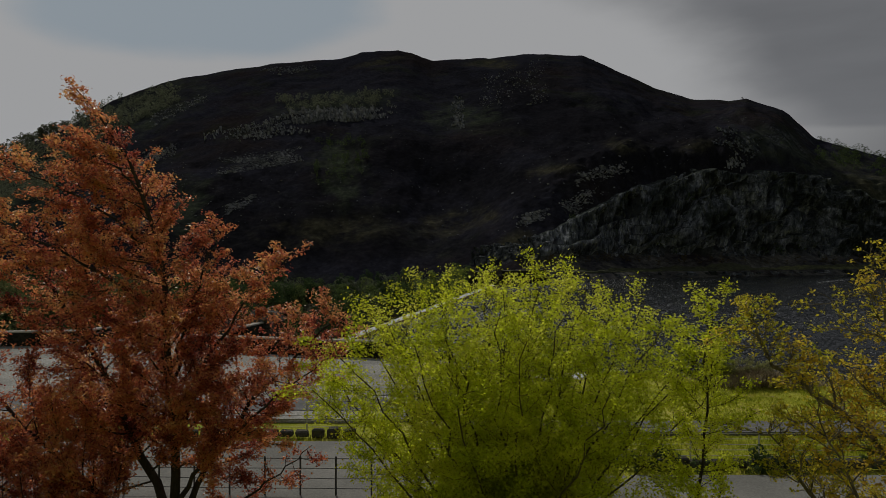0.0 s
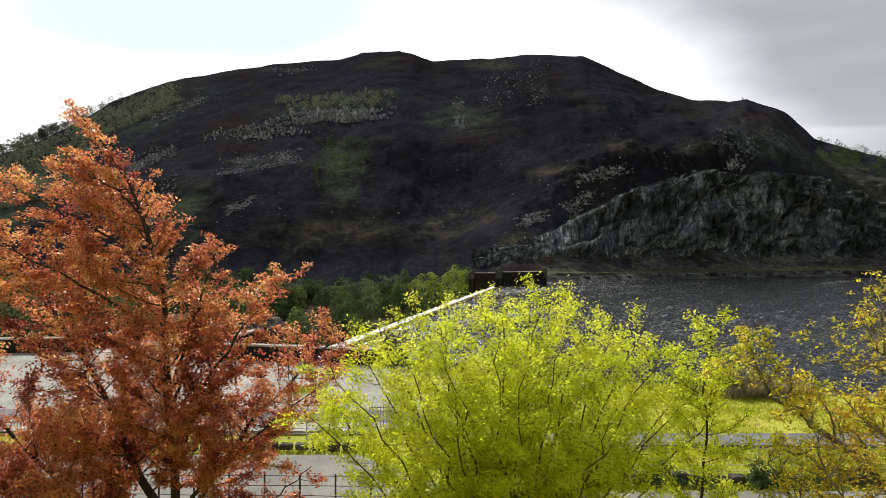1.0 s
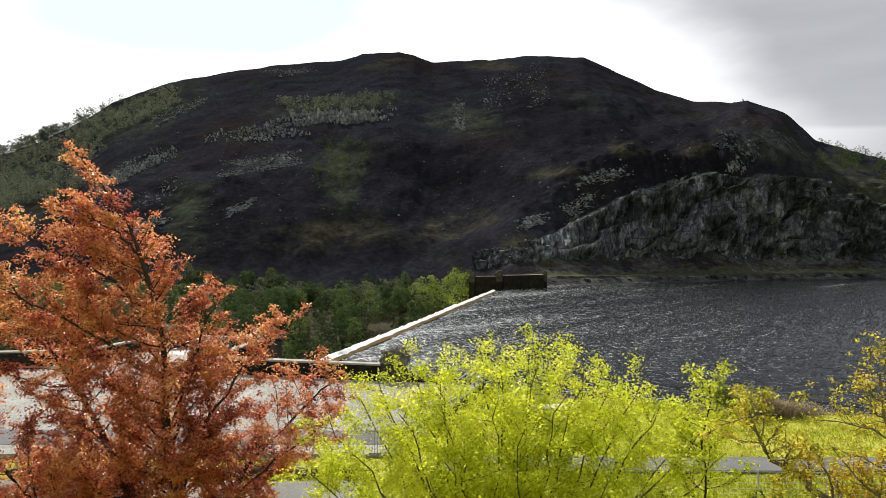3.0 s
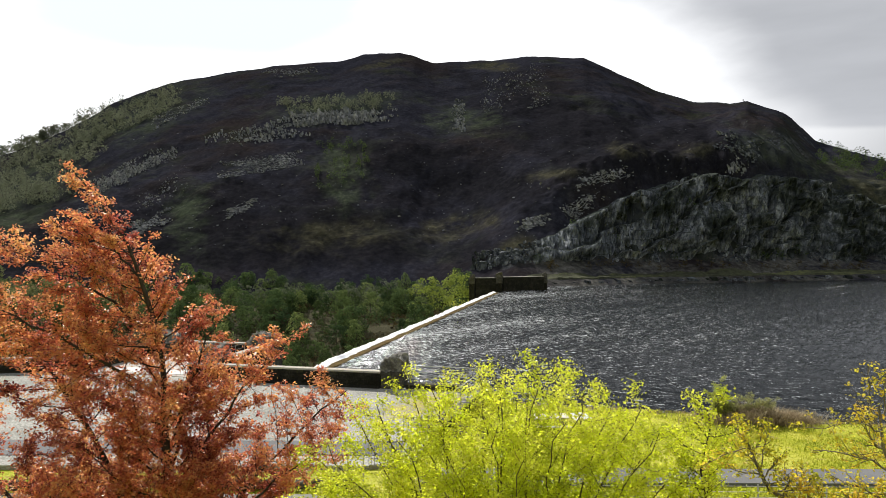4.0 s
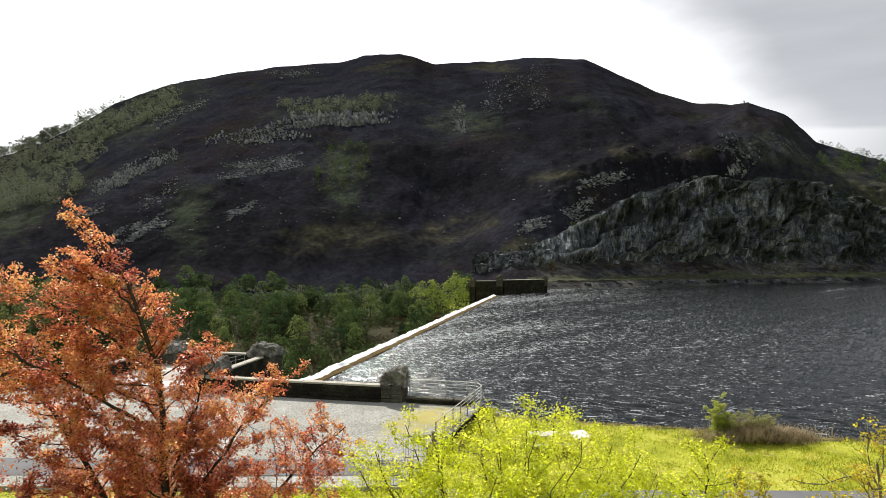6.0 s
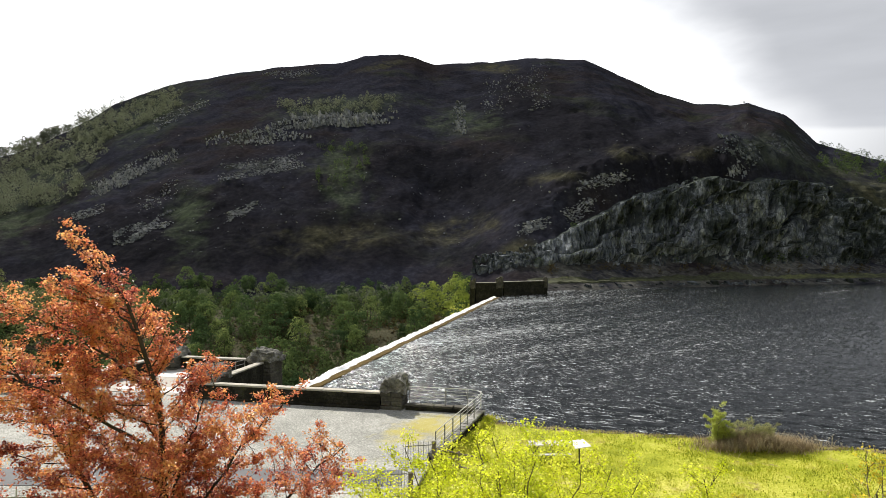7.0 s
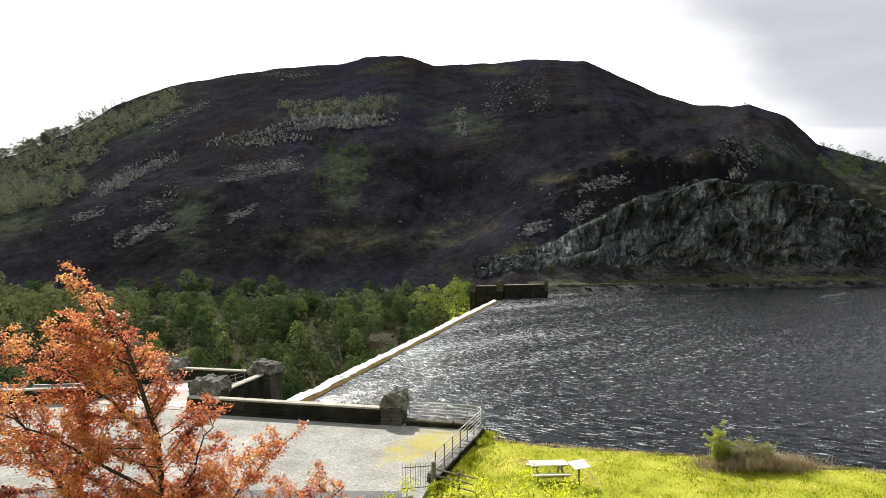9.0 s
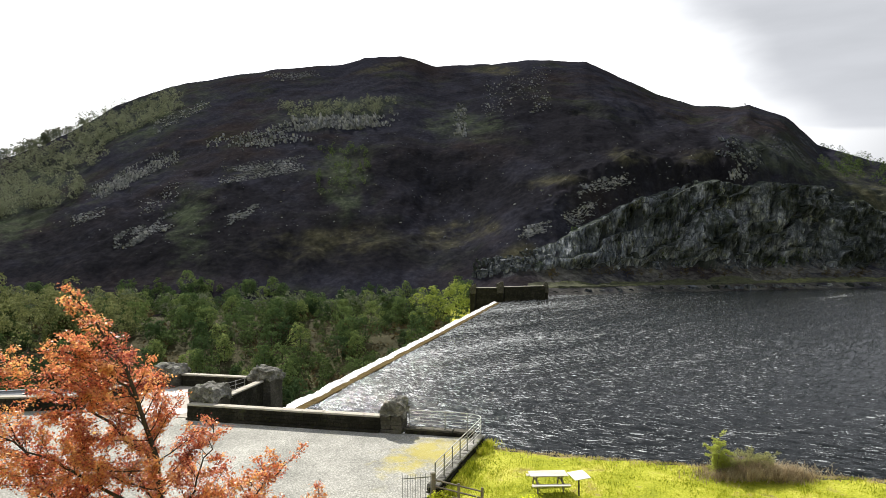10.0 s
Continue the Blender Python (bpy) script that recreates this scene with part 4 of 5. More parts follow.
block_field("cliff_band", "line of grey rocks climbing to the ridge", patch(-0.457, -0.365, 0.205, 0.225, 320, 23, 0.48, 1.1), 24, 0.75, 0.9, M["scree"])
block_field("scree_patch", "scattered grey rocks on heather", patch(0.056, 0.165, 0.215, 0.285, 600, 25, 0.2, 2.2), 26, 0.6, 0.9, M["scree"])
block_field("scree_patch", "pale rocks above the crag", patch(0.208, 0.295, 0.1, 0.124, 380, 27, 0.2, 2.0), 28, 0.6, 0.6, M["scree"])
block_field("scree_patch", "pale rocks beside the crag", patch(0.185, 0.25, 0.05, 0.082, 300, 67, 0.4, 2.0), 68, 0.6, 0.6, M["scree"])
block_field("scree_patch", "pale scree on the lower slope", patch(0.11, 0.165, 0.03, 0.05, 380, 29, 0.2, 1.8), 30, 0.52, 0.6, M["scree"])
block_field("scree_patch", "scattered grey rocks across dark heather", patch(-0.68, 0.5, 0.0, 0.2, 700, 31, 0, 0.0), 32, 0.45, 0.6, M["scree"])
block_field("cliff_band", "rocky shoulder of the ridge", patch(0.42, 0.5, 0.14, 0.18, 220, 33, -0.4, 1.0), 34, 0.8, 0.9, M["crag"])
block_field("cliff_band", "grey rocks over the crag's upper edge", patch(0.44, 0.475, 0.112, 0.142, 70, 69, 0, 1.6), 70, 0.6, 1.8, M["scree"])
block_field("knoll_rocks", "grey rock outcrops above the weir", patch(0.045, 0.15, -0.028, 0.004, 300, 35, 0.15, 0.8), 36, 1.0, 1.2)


# ---- trees ----
def tubes(segs):
    """Tapered tubes along a list of (points, radii, sides)."""
    verts, faces = [], []
    for pts, radii, sides in segs:
        base = len(verts)
        n = len(pts)
        for i in range(n):
            d = (pts[min(i + 1, n - 1)] - pts[max(i - 1, 0)])
            d = d / (d.length + 1e-9)
            a = d.orthogonal().normalized()
            b = d.cross(a)
            for k in range(sides):
                w = 2 * math.pi * k / sides
                verts.append(pts[i] + (a * math.cos(w) + b * math.sin(w)) * radii[i])
        for i in range(n - 1):
            for k in range(sides):
                k2 = (k + 1) % sides
                faces.append((base + i * sides + k, base + i * sides + k2, base + (i + 1) * sides + k2, base + (i + 1) * sides + k))
    return np.array([tuple(v) for v in verts]), np.array(faces)


def limb(rng, p, d, length, r0, r1, up=0.0, wander=0.12, n=6):
    pts, p, d = [p.copy()], p.copy(), d.normalized()
    for i in range(n):
        d = (d + Vector((rng.gauss(0, wander), rng.gauss(0, wander), rng.gauss(0, wander) + up / n))).normalized()
        p = p + d * (length / n)
        pts.append(p.copy())
    return pts, [r0 + (r1 - r0) * i / n for i in range(n + 1)]


def spine(rng, pts, n=14, wander=0.05):
    """A smooth stem through a few points."""
    P = np.array(pts, dtype=float)
    t = np.linspace(0, 1, len(P))
    s = np.linspace(0, 1, n)
    out = [Vector(tuple(np.interp(v, t, P[:, k]) for k in range(3))) for v in s]
    sm = [out[0]] + [(out[i - 1] + out[i] * 2 + out[i + 1]) / 4 for i in range(1, n - 1)] + [out[-1]]
    return [v + Vector((rng.gauss(0, wander), rng.gauss(0, wander), 0)) * (0.0 if i == 0 else 1.0) for i, v in enumerate(sm)]


def along(pts, f):
    k = f * (len(pts) - 1)
    i = min(int(k), len(pts) - 2)
    a, b = pts[i], pts[i + 1]
    return a.lerp(b, k - i), (b - a).normalized()


def leaves(rng_np, anchors, per, size, scatter, flat=0.5, out=None, thick=0.7):
    """Small folded leaves scattered round twig points: two joined triangles each."""
    A = np.repeat(anchors, per, axis=0)
    n = len(A)
    c = A + rng_np.normal(0, scatter, (n, 3)) * np.array([1, 1, thick])
    nrm = rng_np.normal(0, 1, (n, 3))
    nrm[:, 2] = np.abs(nrm[:, 2]) + flat
    if out is not None:
        nrm = nrm * 0.45 + np.repeat(out, per, axis=0)
    nrm /= np.linalg.norm(nrm, axis=1)[:, None]
    t = np.cross(nrm, rng_np.normal(0, 1, (n, 3)))
    t /= np.linalg.norm(t, axis=1)[:, None] + 1e-9
    b = np.cross(nrm, t)
    s = size * rng_np.uniform(0.6, 1.3, (n, 1))
    V = np.stack([c - t * s * 0.5, c + b * s * 0.32 + nrm * s * 0.1, c + t * s * 0.5, c - b * s * 0.32 + nrm * s * 0.1], 1).reshape(-1, 3)
    i = np.arange(n)[:, None] * 4
    F = np.concatenate([i + np.array([[0, 1, 2]]), i + np.array([[0, 2, 3]])], 0)
    return V, F


def tree(name, x, y, z, label, stems, twigs, per, size, scatter, leaf, bark, seed, flat=0.5, up=0.3, sub_len=0.4, gap=0.12, low=0.16, tuft=False, layer=0.45, thick=0.7, crook=1.0, slim=1.0, blown=0.0, align=0.9):
    """stems: list of (points, radius, side limbs, length of side limbs at the fraction f, pull of the wind on their length)."""
    rng, rnp = random.Random(seed), np.random.default_rng(seed)
    ob = thing(name, x, y, z, label, "tree")
    fine, anchors = [], []
    single = sum(st[2] for st in stems) <= 260
    for no, (points, r, subs, reach, wind) in enumerate(stems):
        pts = spine(rng, points)
        n = len(pts) - 1
        V, F = tubes([(pts, [r * (1 - 0.93 * (i / n) ** 0.65) + 0.005 for i in range(n + 1)], 8)])
        me = mesh_np("trunk", V, F, True)
        me.materials.append(bark)
        stem = new("trunk" if no == 0 else "stem", me)
        stem.parent = ob
        wood = []
        turn = rng.uniform(0, 6.28)
        for i in range(subs):
            f = low + (0.99 - low) * (i + rng.random()) / subs
            p, ax = along(pts, f)
            turn += 2.4 + rng.uniform(-0.4, 0.4)
            o = ax.orthogonal().normalized()
            o.rotate(Matrix.Rotation(turn, 3, ax))
            L = reach(f) * rng.uniform(0.7, 1.25) * (1 + o.x * wind * (0.25 + f))
            if L < 0.12:
                continue
            dd = (o + ax * rng.uniform(0.2, 0.7) + Vector((-blown * max(0.0, f - 0.35), 0, 0))).normalized()
            br = max(0.011 * slim, r * 0.36 * slim * (1 - 0.8 * f))
            spts, srad = limb(rng, p, dd, L, br, 0.005 * slim, up, 0.1 * crook, 7)
            wood.append((spts, srad, 5))
            for j in range(max(3, int(twigs * L * (1.15 - 0.5 * f)))):
                g = 0.12 + 0.88 * rng.random()
                q, qa = along(spts, g)
                oo = qa.orthogonal().normalized()
                oo.rotate(Matrix.Rotation(rng.uniform(0, 6.28), 3, qa))
                oo.z *= layer
                td = (oo + qa * align).normalized()
                TL = min(1.1, sub_len * L * (1.15 - 0.7 * g)) * rng.uniform(0.6, 1.2)
                tp, trd = limb(rng, q, td, TL, 0.007 * slim, 0.003 * slim, up * 0.6, 0.16 * crook, 2)
                fine.append((tp, trd, 3))
                if tuft:
                    anchors.append(tuple(tp[-1]))
                    if rng.random() < 0.4:
                        anchors.append(tuple(tp[1]))
                else:
                    for k in range(max(2, int(TL / gap))):
                        a, _ = along(tp, rng.uniform(0.1, 1.0))
                        anchors.append(tuple(a))
            anchors.append(tuple(spts[-1]))
        for group in ([[w] for w in wood] if single else [wood]):
            V, F = tubes(group)
            me = mesh_np("limb", V, F, True)
            me.materials.append(bark)
            lb = new("limb" if single else "limb_spray", me)
            lb.parent = stem
            if not single:
                tagged(lb, kind="stuff")
    V, F = tubes(fine)
    me = mesh_np("twig_spray", V, F, False)
    me.materials.append(bark)
    tw = new("twig_spray", me)
    tw.parent = ob
    tagged(tw, kind="stuff")
    V, F = leaves(rnp, np.array(anchors), per, size, scatter, flat, None, thick)
    me = mesh_np("crown", V, F, False)
    me.materials.append(leaf)
    cr = new("crown", me)
    cr.parent = ob
    tagged(cr, kind="stuff")
    return ob


# copper beech, blown over to one side
tree("copper_beech", -6.05, 14.5, GROUND - 0.1, "copper beech with fresh russet and orange leaves",
     [([(0, 0, 0), (-0.05, 0, 2.1), (-0.12, 0, 4.4), (-0.25, 0, 6.5), (-0.78, 0, 8.45), (-1.2, 0, 9.4), (-2.3, 0, 10.8)], 0.14, 66, lambda f: 2.8 * (1 - f) ** 0.95 + 0.2, -0.4),
      ([(0.15, 0.1, 0.8), (0.6, 0.3, 2.2), (1.8, 0.5, 3.7), (3.0, 0.6, 4.9), (3.75, 0.6, 5.6)], 0.09, 44, lambda f: 1.9 * (1 - 0.65 * f), 0.1),
      ([(0.1, 0, 1.4), (1.1, -0.2, 2.7), (2.3, -0.3, 3.7), (3.4, -0.3, 4.6)], 0.06, 30, lambda f: 1.4 * (1 - 0.6 * f), 0.1),
      ([(0.1, 0.1, 0.3), (1.1, 0.3, 1.0), (2.2, 0.3, 1.8), (3.1, 0.3, 2.5)], 0.05, 16, lambda f: 1.0 * (1 - 0.5 * f), 0.1),
      ([(0.1, -0.1, 2.6), (0.7, -0.2, 4.4), (1.6, -0.2, 5.8), (2.65, -0.1, 6.95)], 0.06, 50, lambda f: 1.4 * (1 - 0.68 * f), 0.1),
      ([(-0.1, 0.1, 4.0), (0.25, 0.1, 5.7), (0.65, 0.1, 6.9), (0.95, 0.1, 7.7)], 0.04, 28, lambda f: 1.0 * (1 - 0.7 * f), 0.1),
      ([(-0.1, 0.2, 0.4), (-0.9, 0.3, 2.4), (-2.0, 0.3, 4.6), (-3.0, 0.2, 6.4), (-3.9, 0.2, 7.8)], 0.13, 50, lambda f: 2.4 * (1 - f) ** 0.7 + 0.3, -0.15),
      ([(-0.45, 0, 6.9), (-1.5, 0.1, 7.8), (-2.8, 0.1, 8.5), (-4.3, 0.1, 9.2)], 0.045, 30, lambda f: 1.2 * (1 - f) ** 0.7 + 0.25, -0.1),
      ([(-0.75, 0, 8.3), (-1.3, -0.1, 8.9), (-1.9, -0.1, 9.2), (-2.6, -0.1, 9.45)], 0.03, 18, lambda f: 0.8 * (1 - f) ** 0.7 + 0.2, -0.1),
      ([(-0.25, 0, 5.6), (-1.6, -0.4, 6.6), (-3.1, -0.5, 7.4), (-4.8, -0.5, 8.2)], 0.05, 32, lambda f: 1.4 * (1 - f) ** 0.7 + 0.3, -0.1),
      ([(-0.3, -0.2, 0.5), (-2.0, -0.3, 2.0), (-3.8, -0.3, 3.6), (-5.4, -0.2, 5.6)], 0.1, 42, lambda f: 2.2 * (1 - f) ** 0.7 + 0.4, -0.1),
      ([(-0.2, -0.1, 0.3), (-2.5, -0.4, 1.2), (-4.5, -0.5, 2.3), (-6.2, -0.4, 3.5)], 0.08, 36, lambda f: 1.9 * (1 - f) ** 0.6 + 0.4, 0),
      ([(-0.2, -0.4, 0.3), (-1.8, -1.2, 1.3), (-3.4, -1.6, 2.2), (-5.0, -1.7, 3.0)], 0.07, 28, lambda f: 1.6 * (1 - f) ** 0.6 + 0.4, 0)],
     13, 10, 0.069, 0.07, M["copper_leaf"], M["bark"], 4, up=0.45, gap=0.14, layer=0.35, flat=0.5, thick=0.6, sub_len=0.5, slim=0.65, blown=0.9, align=2.1)

# many-stemmed lime-green tree
g = random.Random(8)
GREEN = []
for i in range(36):
    a = 2.4 * i + g.uniform(-0.3, 0.3)
    l = math.sqrt((i + 0.7) / 36)
    tip = (4.5 * l * math.cos(a) * (0.9 if math.cos(a) > 0 else 0.93), 1.9 * l * math.sin(a), 6.5 - 2.0 * l ** 3 + g.uniform(-0.25, 0.25))
    GREEN.append(([(0.12 * math.cos(a), 0.12 * math.sin(a), 0), (tip[0] * 0.3, tip[1] * 0.3, tip[2] * 0.38), (tip[0] * 0.7, tip[1] * 0.7, tip[2] * 0.74), tip],
                  0.034, 18, lambda f: 1.4 * (1 - 0.6 * f), 0.0))
for i in range(2):
    a = 3.0 * i + g.uniform(-0.2, 0.2)
    tip = (g.uniform(2.2, 4.0) * math.cos(a), 1.7 * math.sin(a), g.uniform(2.6, 3.9))
    GREEN.append(([(0.1 * math.cos(a), 0.1 * math.sin(a), 0), (tip[0] * 0.45, tip[1] * 0.45, tip[2] * 0.55), tip], 0.035, 13, lambda f: 1.3 * (1 - 0.5 * f), 0.0))
tree("lime_green_tree", 1.25, 11.9, GROUND - 0.1, "bushy many-stemmed tree in fresh lime-green leaf", GREEN, 20, 10, 0.056, 0.085, M["lime_leaf"], M["twig_bark"], 9,
     up=0.7, low=0.18, gap=0.12, slim=0.42, align=1.2)
tree("lime_green_tree", 4.6, 11.3, GROUND - 0.1, "slender young tree in fresh lime-green leaf",
     [([(0, 0, 0), (-0.05, 0, 2.5), (0.0, 0, 4.5), (0.1, 0, 6.2)], 0.05, 34, lambda f: 1.35 * (1 - 0.6 * f), 0)], 20, 9, 0.056, 0.065, M["lime_leaf"], M["bark"], 12, up=0.6, low=0.3, slim=0.7)
tree("budding_tree", 7.6, 9.6, GROUND - 0.1, "sparse tree with yellow-bronze opening buds",
     [([(0, 0, 0), (-0.1, 0, 2.0), (-0.6, 0, 4.0), (-0.9, 0, 5.6), (-1.0, 0, 6.6)], 0.13, 28, lambda f: 1.9 * (1 - 0.6 * f), -0.2),
      ([(-0.1, 0, 2.4), (-0.95, 0.1, 4.1), (-1.95, 0.1, 4.8), (-2.7, 0.15, 5.4), (-3.0, 0.2, 6.2)], 0.1, 30, lambda f: 1.2 * (1 - 0.5 * f), 0),
      ([(-0.1, 0.2, 1.2), (-1.1, 0.5, 2.4), (-1.9, 0.6, 3.3), (-2.4, 0.7, 4.3)], 0.07, 24, lambda f: 1.1 * (1 - 0.5 * f), 0),
      ([(-0.1, -0.2, 1.0), (-0.9, -0.4, 2.2), (-1.7, -0.5, 3.4), (-2.2, -0.5, 4.6)], 0.07, 24, lambda f: 1.2 * (1 - 0.5 * f), 0),
      ([(0, 0, 1.5), (0.2, 0.2, 3.5), (0.0, 0.3, 5.2), (0.0, 0.3, 6.9)], 0.09, 22, lambda f: 1.8 * (1 - 0.6 * f), 0)],
     21, 8, 0.055, 0.04, M["olive_leaf"], M["grey_bark"], 15, up=0.5, tuft=True, low=0.2, crook=2.2)


# ---- woods ----
def leaf_clumps(rnp, C, O, per, size, r):
    """Leaves set on small rounded masses, each facing out from its own mass."""
    n = len(C) * per
    d = rnp.normal(0, 1, (n, 3)) + np.repeat(O, per, axis=0) * 0.9 + np.array([0, 0, 0.5])
    d /= np.linalg.norm(d, axis=1)[:, None]
    rad = r * np.repeat(rnp.uniform(0.6, 1.3, len(C)), per)[:, None] * rnp.uniform(0.75, 1.12, (n, 1))
    c = np.repeat(C, per, axis=0) + d * rad
    nrm = d + rnp.normal(0, 0.33, (n, 3))
    nrm /= np.linalg.norm(nrm, axis=1)[:, None]
    t = np.cross(nrm, rnp.normal(0, 1, (n, 3)))
    t /= np.linalg.norm(t, axis=1)[:, None] + 1e-9
    b = np.cross(nrm, t)
    s = size * rnp.uniform(0.6, 1.3, (n, 1))
    V = np.stack([c - t * s * 0.5, c + b * s * 0.4, c + t * s * 0.5, c - b * s * 0.4], 1).reshape(-1, 3)
    i = np.arange(n)[:, None] * 4
    return V, np.concatenate([i + np.array([[0, 1, 2]]), i + np.array([[0, 2, 3]])], 0)


def clump_tree(seed, width, count, slim, size):
    """A tree one metre high, of leafy clumps on an uneven outline."""
    rnp = np.random.default_rng(seed)
    k = 24
    a = rnp.uniform(0, 6.283, k)
    f = rnp.uniform(0.1, 0.93, k)
    prof = np.sin(np.pi * np.clip(f, 0, 1) ** slim) ** 0.7 + 0.06
    r = width * 0.5 * prof * rnp.uniform(0.45, 1.05, k)
    C = np.stack([r * np.cos(a), r * np.sin(a), f], 1)
    O = C - np.array([0, 0, 0.42])
    O /= np.linalg.norm(O, axis=1)[:, None] + 1e-6
    return leaf_clumps(rnp, C, O, count // k, size, 0.14)


KINDS = [clump_tree(i, [0.8, 0.62, 0.95, 0.5][i % 4], 320, [0.8, 0.6, 0.95, 0.5][i % 4], 0.09) for i in range(8)]
SMALL = [clump_tree(i, [0.8, 0.62, 0.95, 0.5][i % 4], 280, [0.8, 0.6, 0.95, 0.5][i % 4], 0.075) for i in range(8)]
BROAD = [clump_tree(i + 50, 0.95, 1000, 0.9, 0.05) for i in range(8)]
MIST = [clump_tree(i + 70, [0.9, 0.75, 1.05, 0.7][i % 4], 192, [0.8, 0.6, 0.95, 0.7][i % 4], 0.09) for i in range(8)]


def plant(name, label, spots, lo, hi, mat, seed, category="woods", kinds=SMALL):
    """Many trees as one mesh on the spots given."""
    rnp = np.random.default_rng(seed)
    Vs, Fs, base = [], [], 0
    for i, p in enumerate(spots):
        V, F = kinds[int(rnp.integers(8))]
        h, w = rnp.uniform(lo, hi), rnp.uniform(0, 6.28)
        R = np.array([[math.cos(w), -math.sin(w), 0], [math.sin(w), math.cos(w), 0], [0, 0, 1]])
        Vs.append(V @ R.T * h * np.array([1, 1, rnp.uniform(0.75, 1.15)]) + np.array(p) - np.array([0, 0, 0.06 * h]))
        Fs.append(F + base)
        base += len(V)
    me = mesh_np(name, np.concatenate(Vs), np.concatenate(Fs))
    me.materials.append(mat)
    return tagged(new(name, me), label, category, kind="stuff")


def land(x, y):
    u = np.array(x / y)
    if y > float(toe_y(u)) - 9:
        return max(float(hill_z(u, np.array(y))) - 1.0, float(valley_z(np.array(x), np.array(y))))
    return float(valley_z(np.array(x), np.array(y)))


def wood_spots(n, seed, y0, y1, u0, u1):
    rng = random.Random(seed)
    out = []
    while len(out) < n:
        y = y0 + (y1 - y0) * rng.random() ** 0.8
        x = rng.uniform(u0, u1) * y
        if x > dam_x(y) - 7 - 13 * float(step(200, 110, np.array(y))):
            continue
        out.append((x, y, land(x, y)))
    return out




def valley_tree(seed, wide, slim, label):
    """One broadleaf tree, a metre high, to be scaled when it is set out."""
    rnp = np.random.default_rng(seed)
    ob = thing("valley_tree", 0, 0, 0, label, "tree", "valley trees")
    V, F = tubes([([Vector((0, 0, -0.05)), Vector((0.01, 0, 0.3)), Vector((0, 0.01, 0.7))], [0.022, 0.016, 0.006], 6)])
    me = mesh_np("trunk", V, F, True)
    me.materials.append(M["bark"])
    new("trunk", me).parent = ob
    k = 30
    a, f = rnp.uniform(0, 6.283, k), 0.03 + 0.85 * rnp.random(k) ** 0.9
    r = wide * 0.5 * (np.sin(np.pi * f ** slim) ** 0.6 + 0.05) * rnp.uniform(0.35, 0.85, k)
    C = np.stack([r * np.cos(a), r * np.sin(a), f * 0.93], 1)
    O = C - np.array([0, 0, 0.35])
    O /= np.linalg.norm(O, axis=1)[:, None] + 1e-6
    V, F = leaf_clumps(rnp, C, O, 32, 0.064, 0.17)
    me = mesh_np("crown", V, F)
    me.materials.append(M["tree_leaf"])
    new("crown", me).parent = ob
    return ob


def set_out():
    rng = random.Random(9)
    kinds = [valley_tree(100 + i, [0.85, 0.65, 1.0, 0.5][i % 4], [0.8, 0.65, 0.95, 0.5][i % 4], "green broadleaf tree in the valley wood" if i % 4 < 3 else "slim green tree in the valley wood") for i in range(8)]
    spots = wood_spots(295, 1, 76, 254, -0.73, 0.05)
    for i, (x, y, z) in enumerate(spots):
        h = rng.uniform(4.2, 8.5) if i % 8 != 3 else rng.uniform(4.5, 8)
        m = pose(x, y, z, 0, 0, rng.uniform(0, 360)) @ Matrix.Diagonal((h * rng.uniform(0.85, 1.2), h, h, 1))
        if i < 8:
            kinds[i].matrix_basis = m
        else:
            src = kinds[i % 8]
            made = copy_thing(src, Matrix())
            made.matrix_basis = m


set_out()
plant("valley_woods", "dense green broadleaf wood filling the valley", wood_spots(440, 21, 76, 255, -0.75, 0.05), 3, 6.5, M["wood_leaf"], 2, kinds=KINDS)
plant("fresh_trees", "bright fresh green trees beside the weir end", [(-6.0, 206, land(-6.0, 206)), (-1.0, 209, land(-1.0, 209)), (2.5, 205, land(2.5, 205)), (5.5, 208, land(5.5, 208))], 10, 14, M["fresh_leaf"], 71, "trees", BROAD)
lone = on_hill(0.467, 0.5)
plant("lone_tree", "small wind-bent tree alone on the ridge", [tuple(lone)], 3.2, 3.4, M["scrub_leaf"], 72, "tree", KINDS)
plant("valley_woods", "paler trees along the foot of the hill", wood_spots(130, 81, 205, 246, -0.9, 0.0), 5, 9, M["pale_leaf"], 82)
plant("crag_scrub", "dark green scrub in the cracks of the crag", face_spots(60, 55), 2, 4.5, M["wood_leaf"], 56, "scrub")
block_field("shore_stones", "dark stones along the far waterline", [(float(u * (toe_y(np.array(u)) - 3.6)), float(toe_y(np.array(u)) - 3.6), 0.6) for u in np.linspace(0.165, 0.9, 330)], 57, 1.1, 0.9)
TUFTS = [clump_tree(i + 30, 1.6, 80, 0.8, 0.2) for i in range(8)]
plant("valley_scrub", "low green undergrowth between the trees", wood_spots(260, 105, 75, 240, -0.75, 0.06), 1.2, 2.6, M["wood_leaf"], 106, "scrub", TUFTS)
plant("valley_scrub", "low brown bracken below the weir", wood_spots(200, 107, 75, 200, -0.3, 0.06), 0.9, 2.0, M["scrub_leaf"], 108, "scrub", TUFTS)
plant("valley_scrub", "low brown scrub between the trees", wood_spots(130, 5, 75, 240, -0.7, 0.06), 2, 4.5, M["scrub_leaf"], 6, "scrub", TUFTS)
plant("hillside_trees", "pale olive-green trees on the slope", patch(-0.8, -0.53, 0.05, 0.15, 330, 41, 0.25, 0.0), 5, 9, M["slope_leaf"], 7, "woods", MIST)
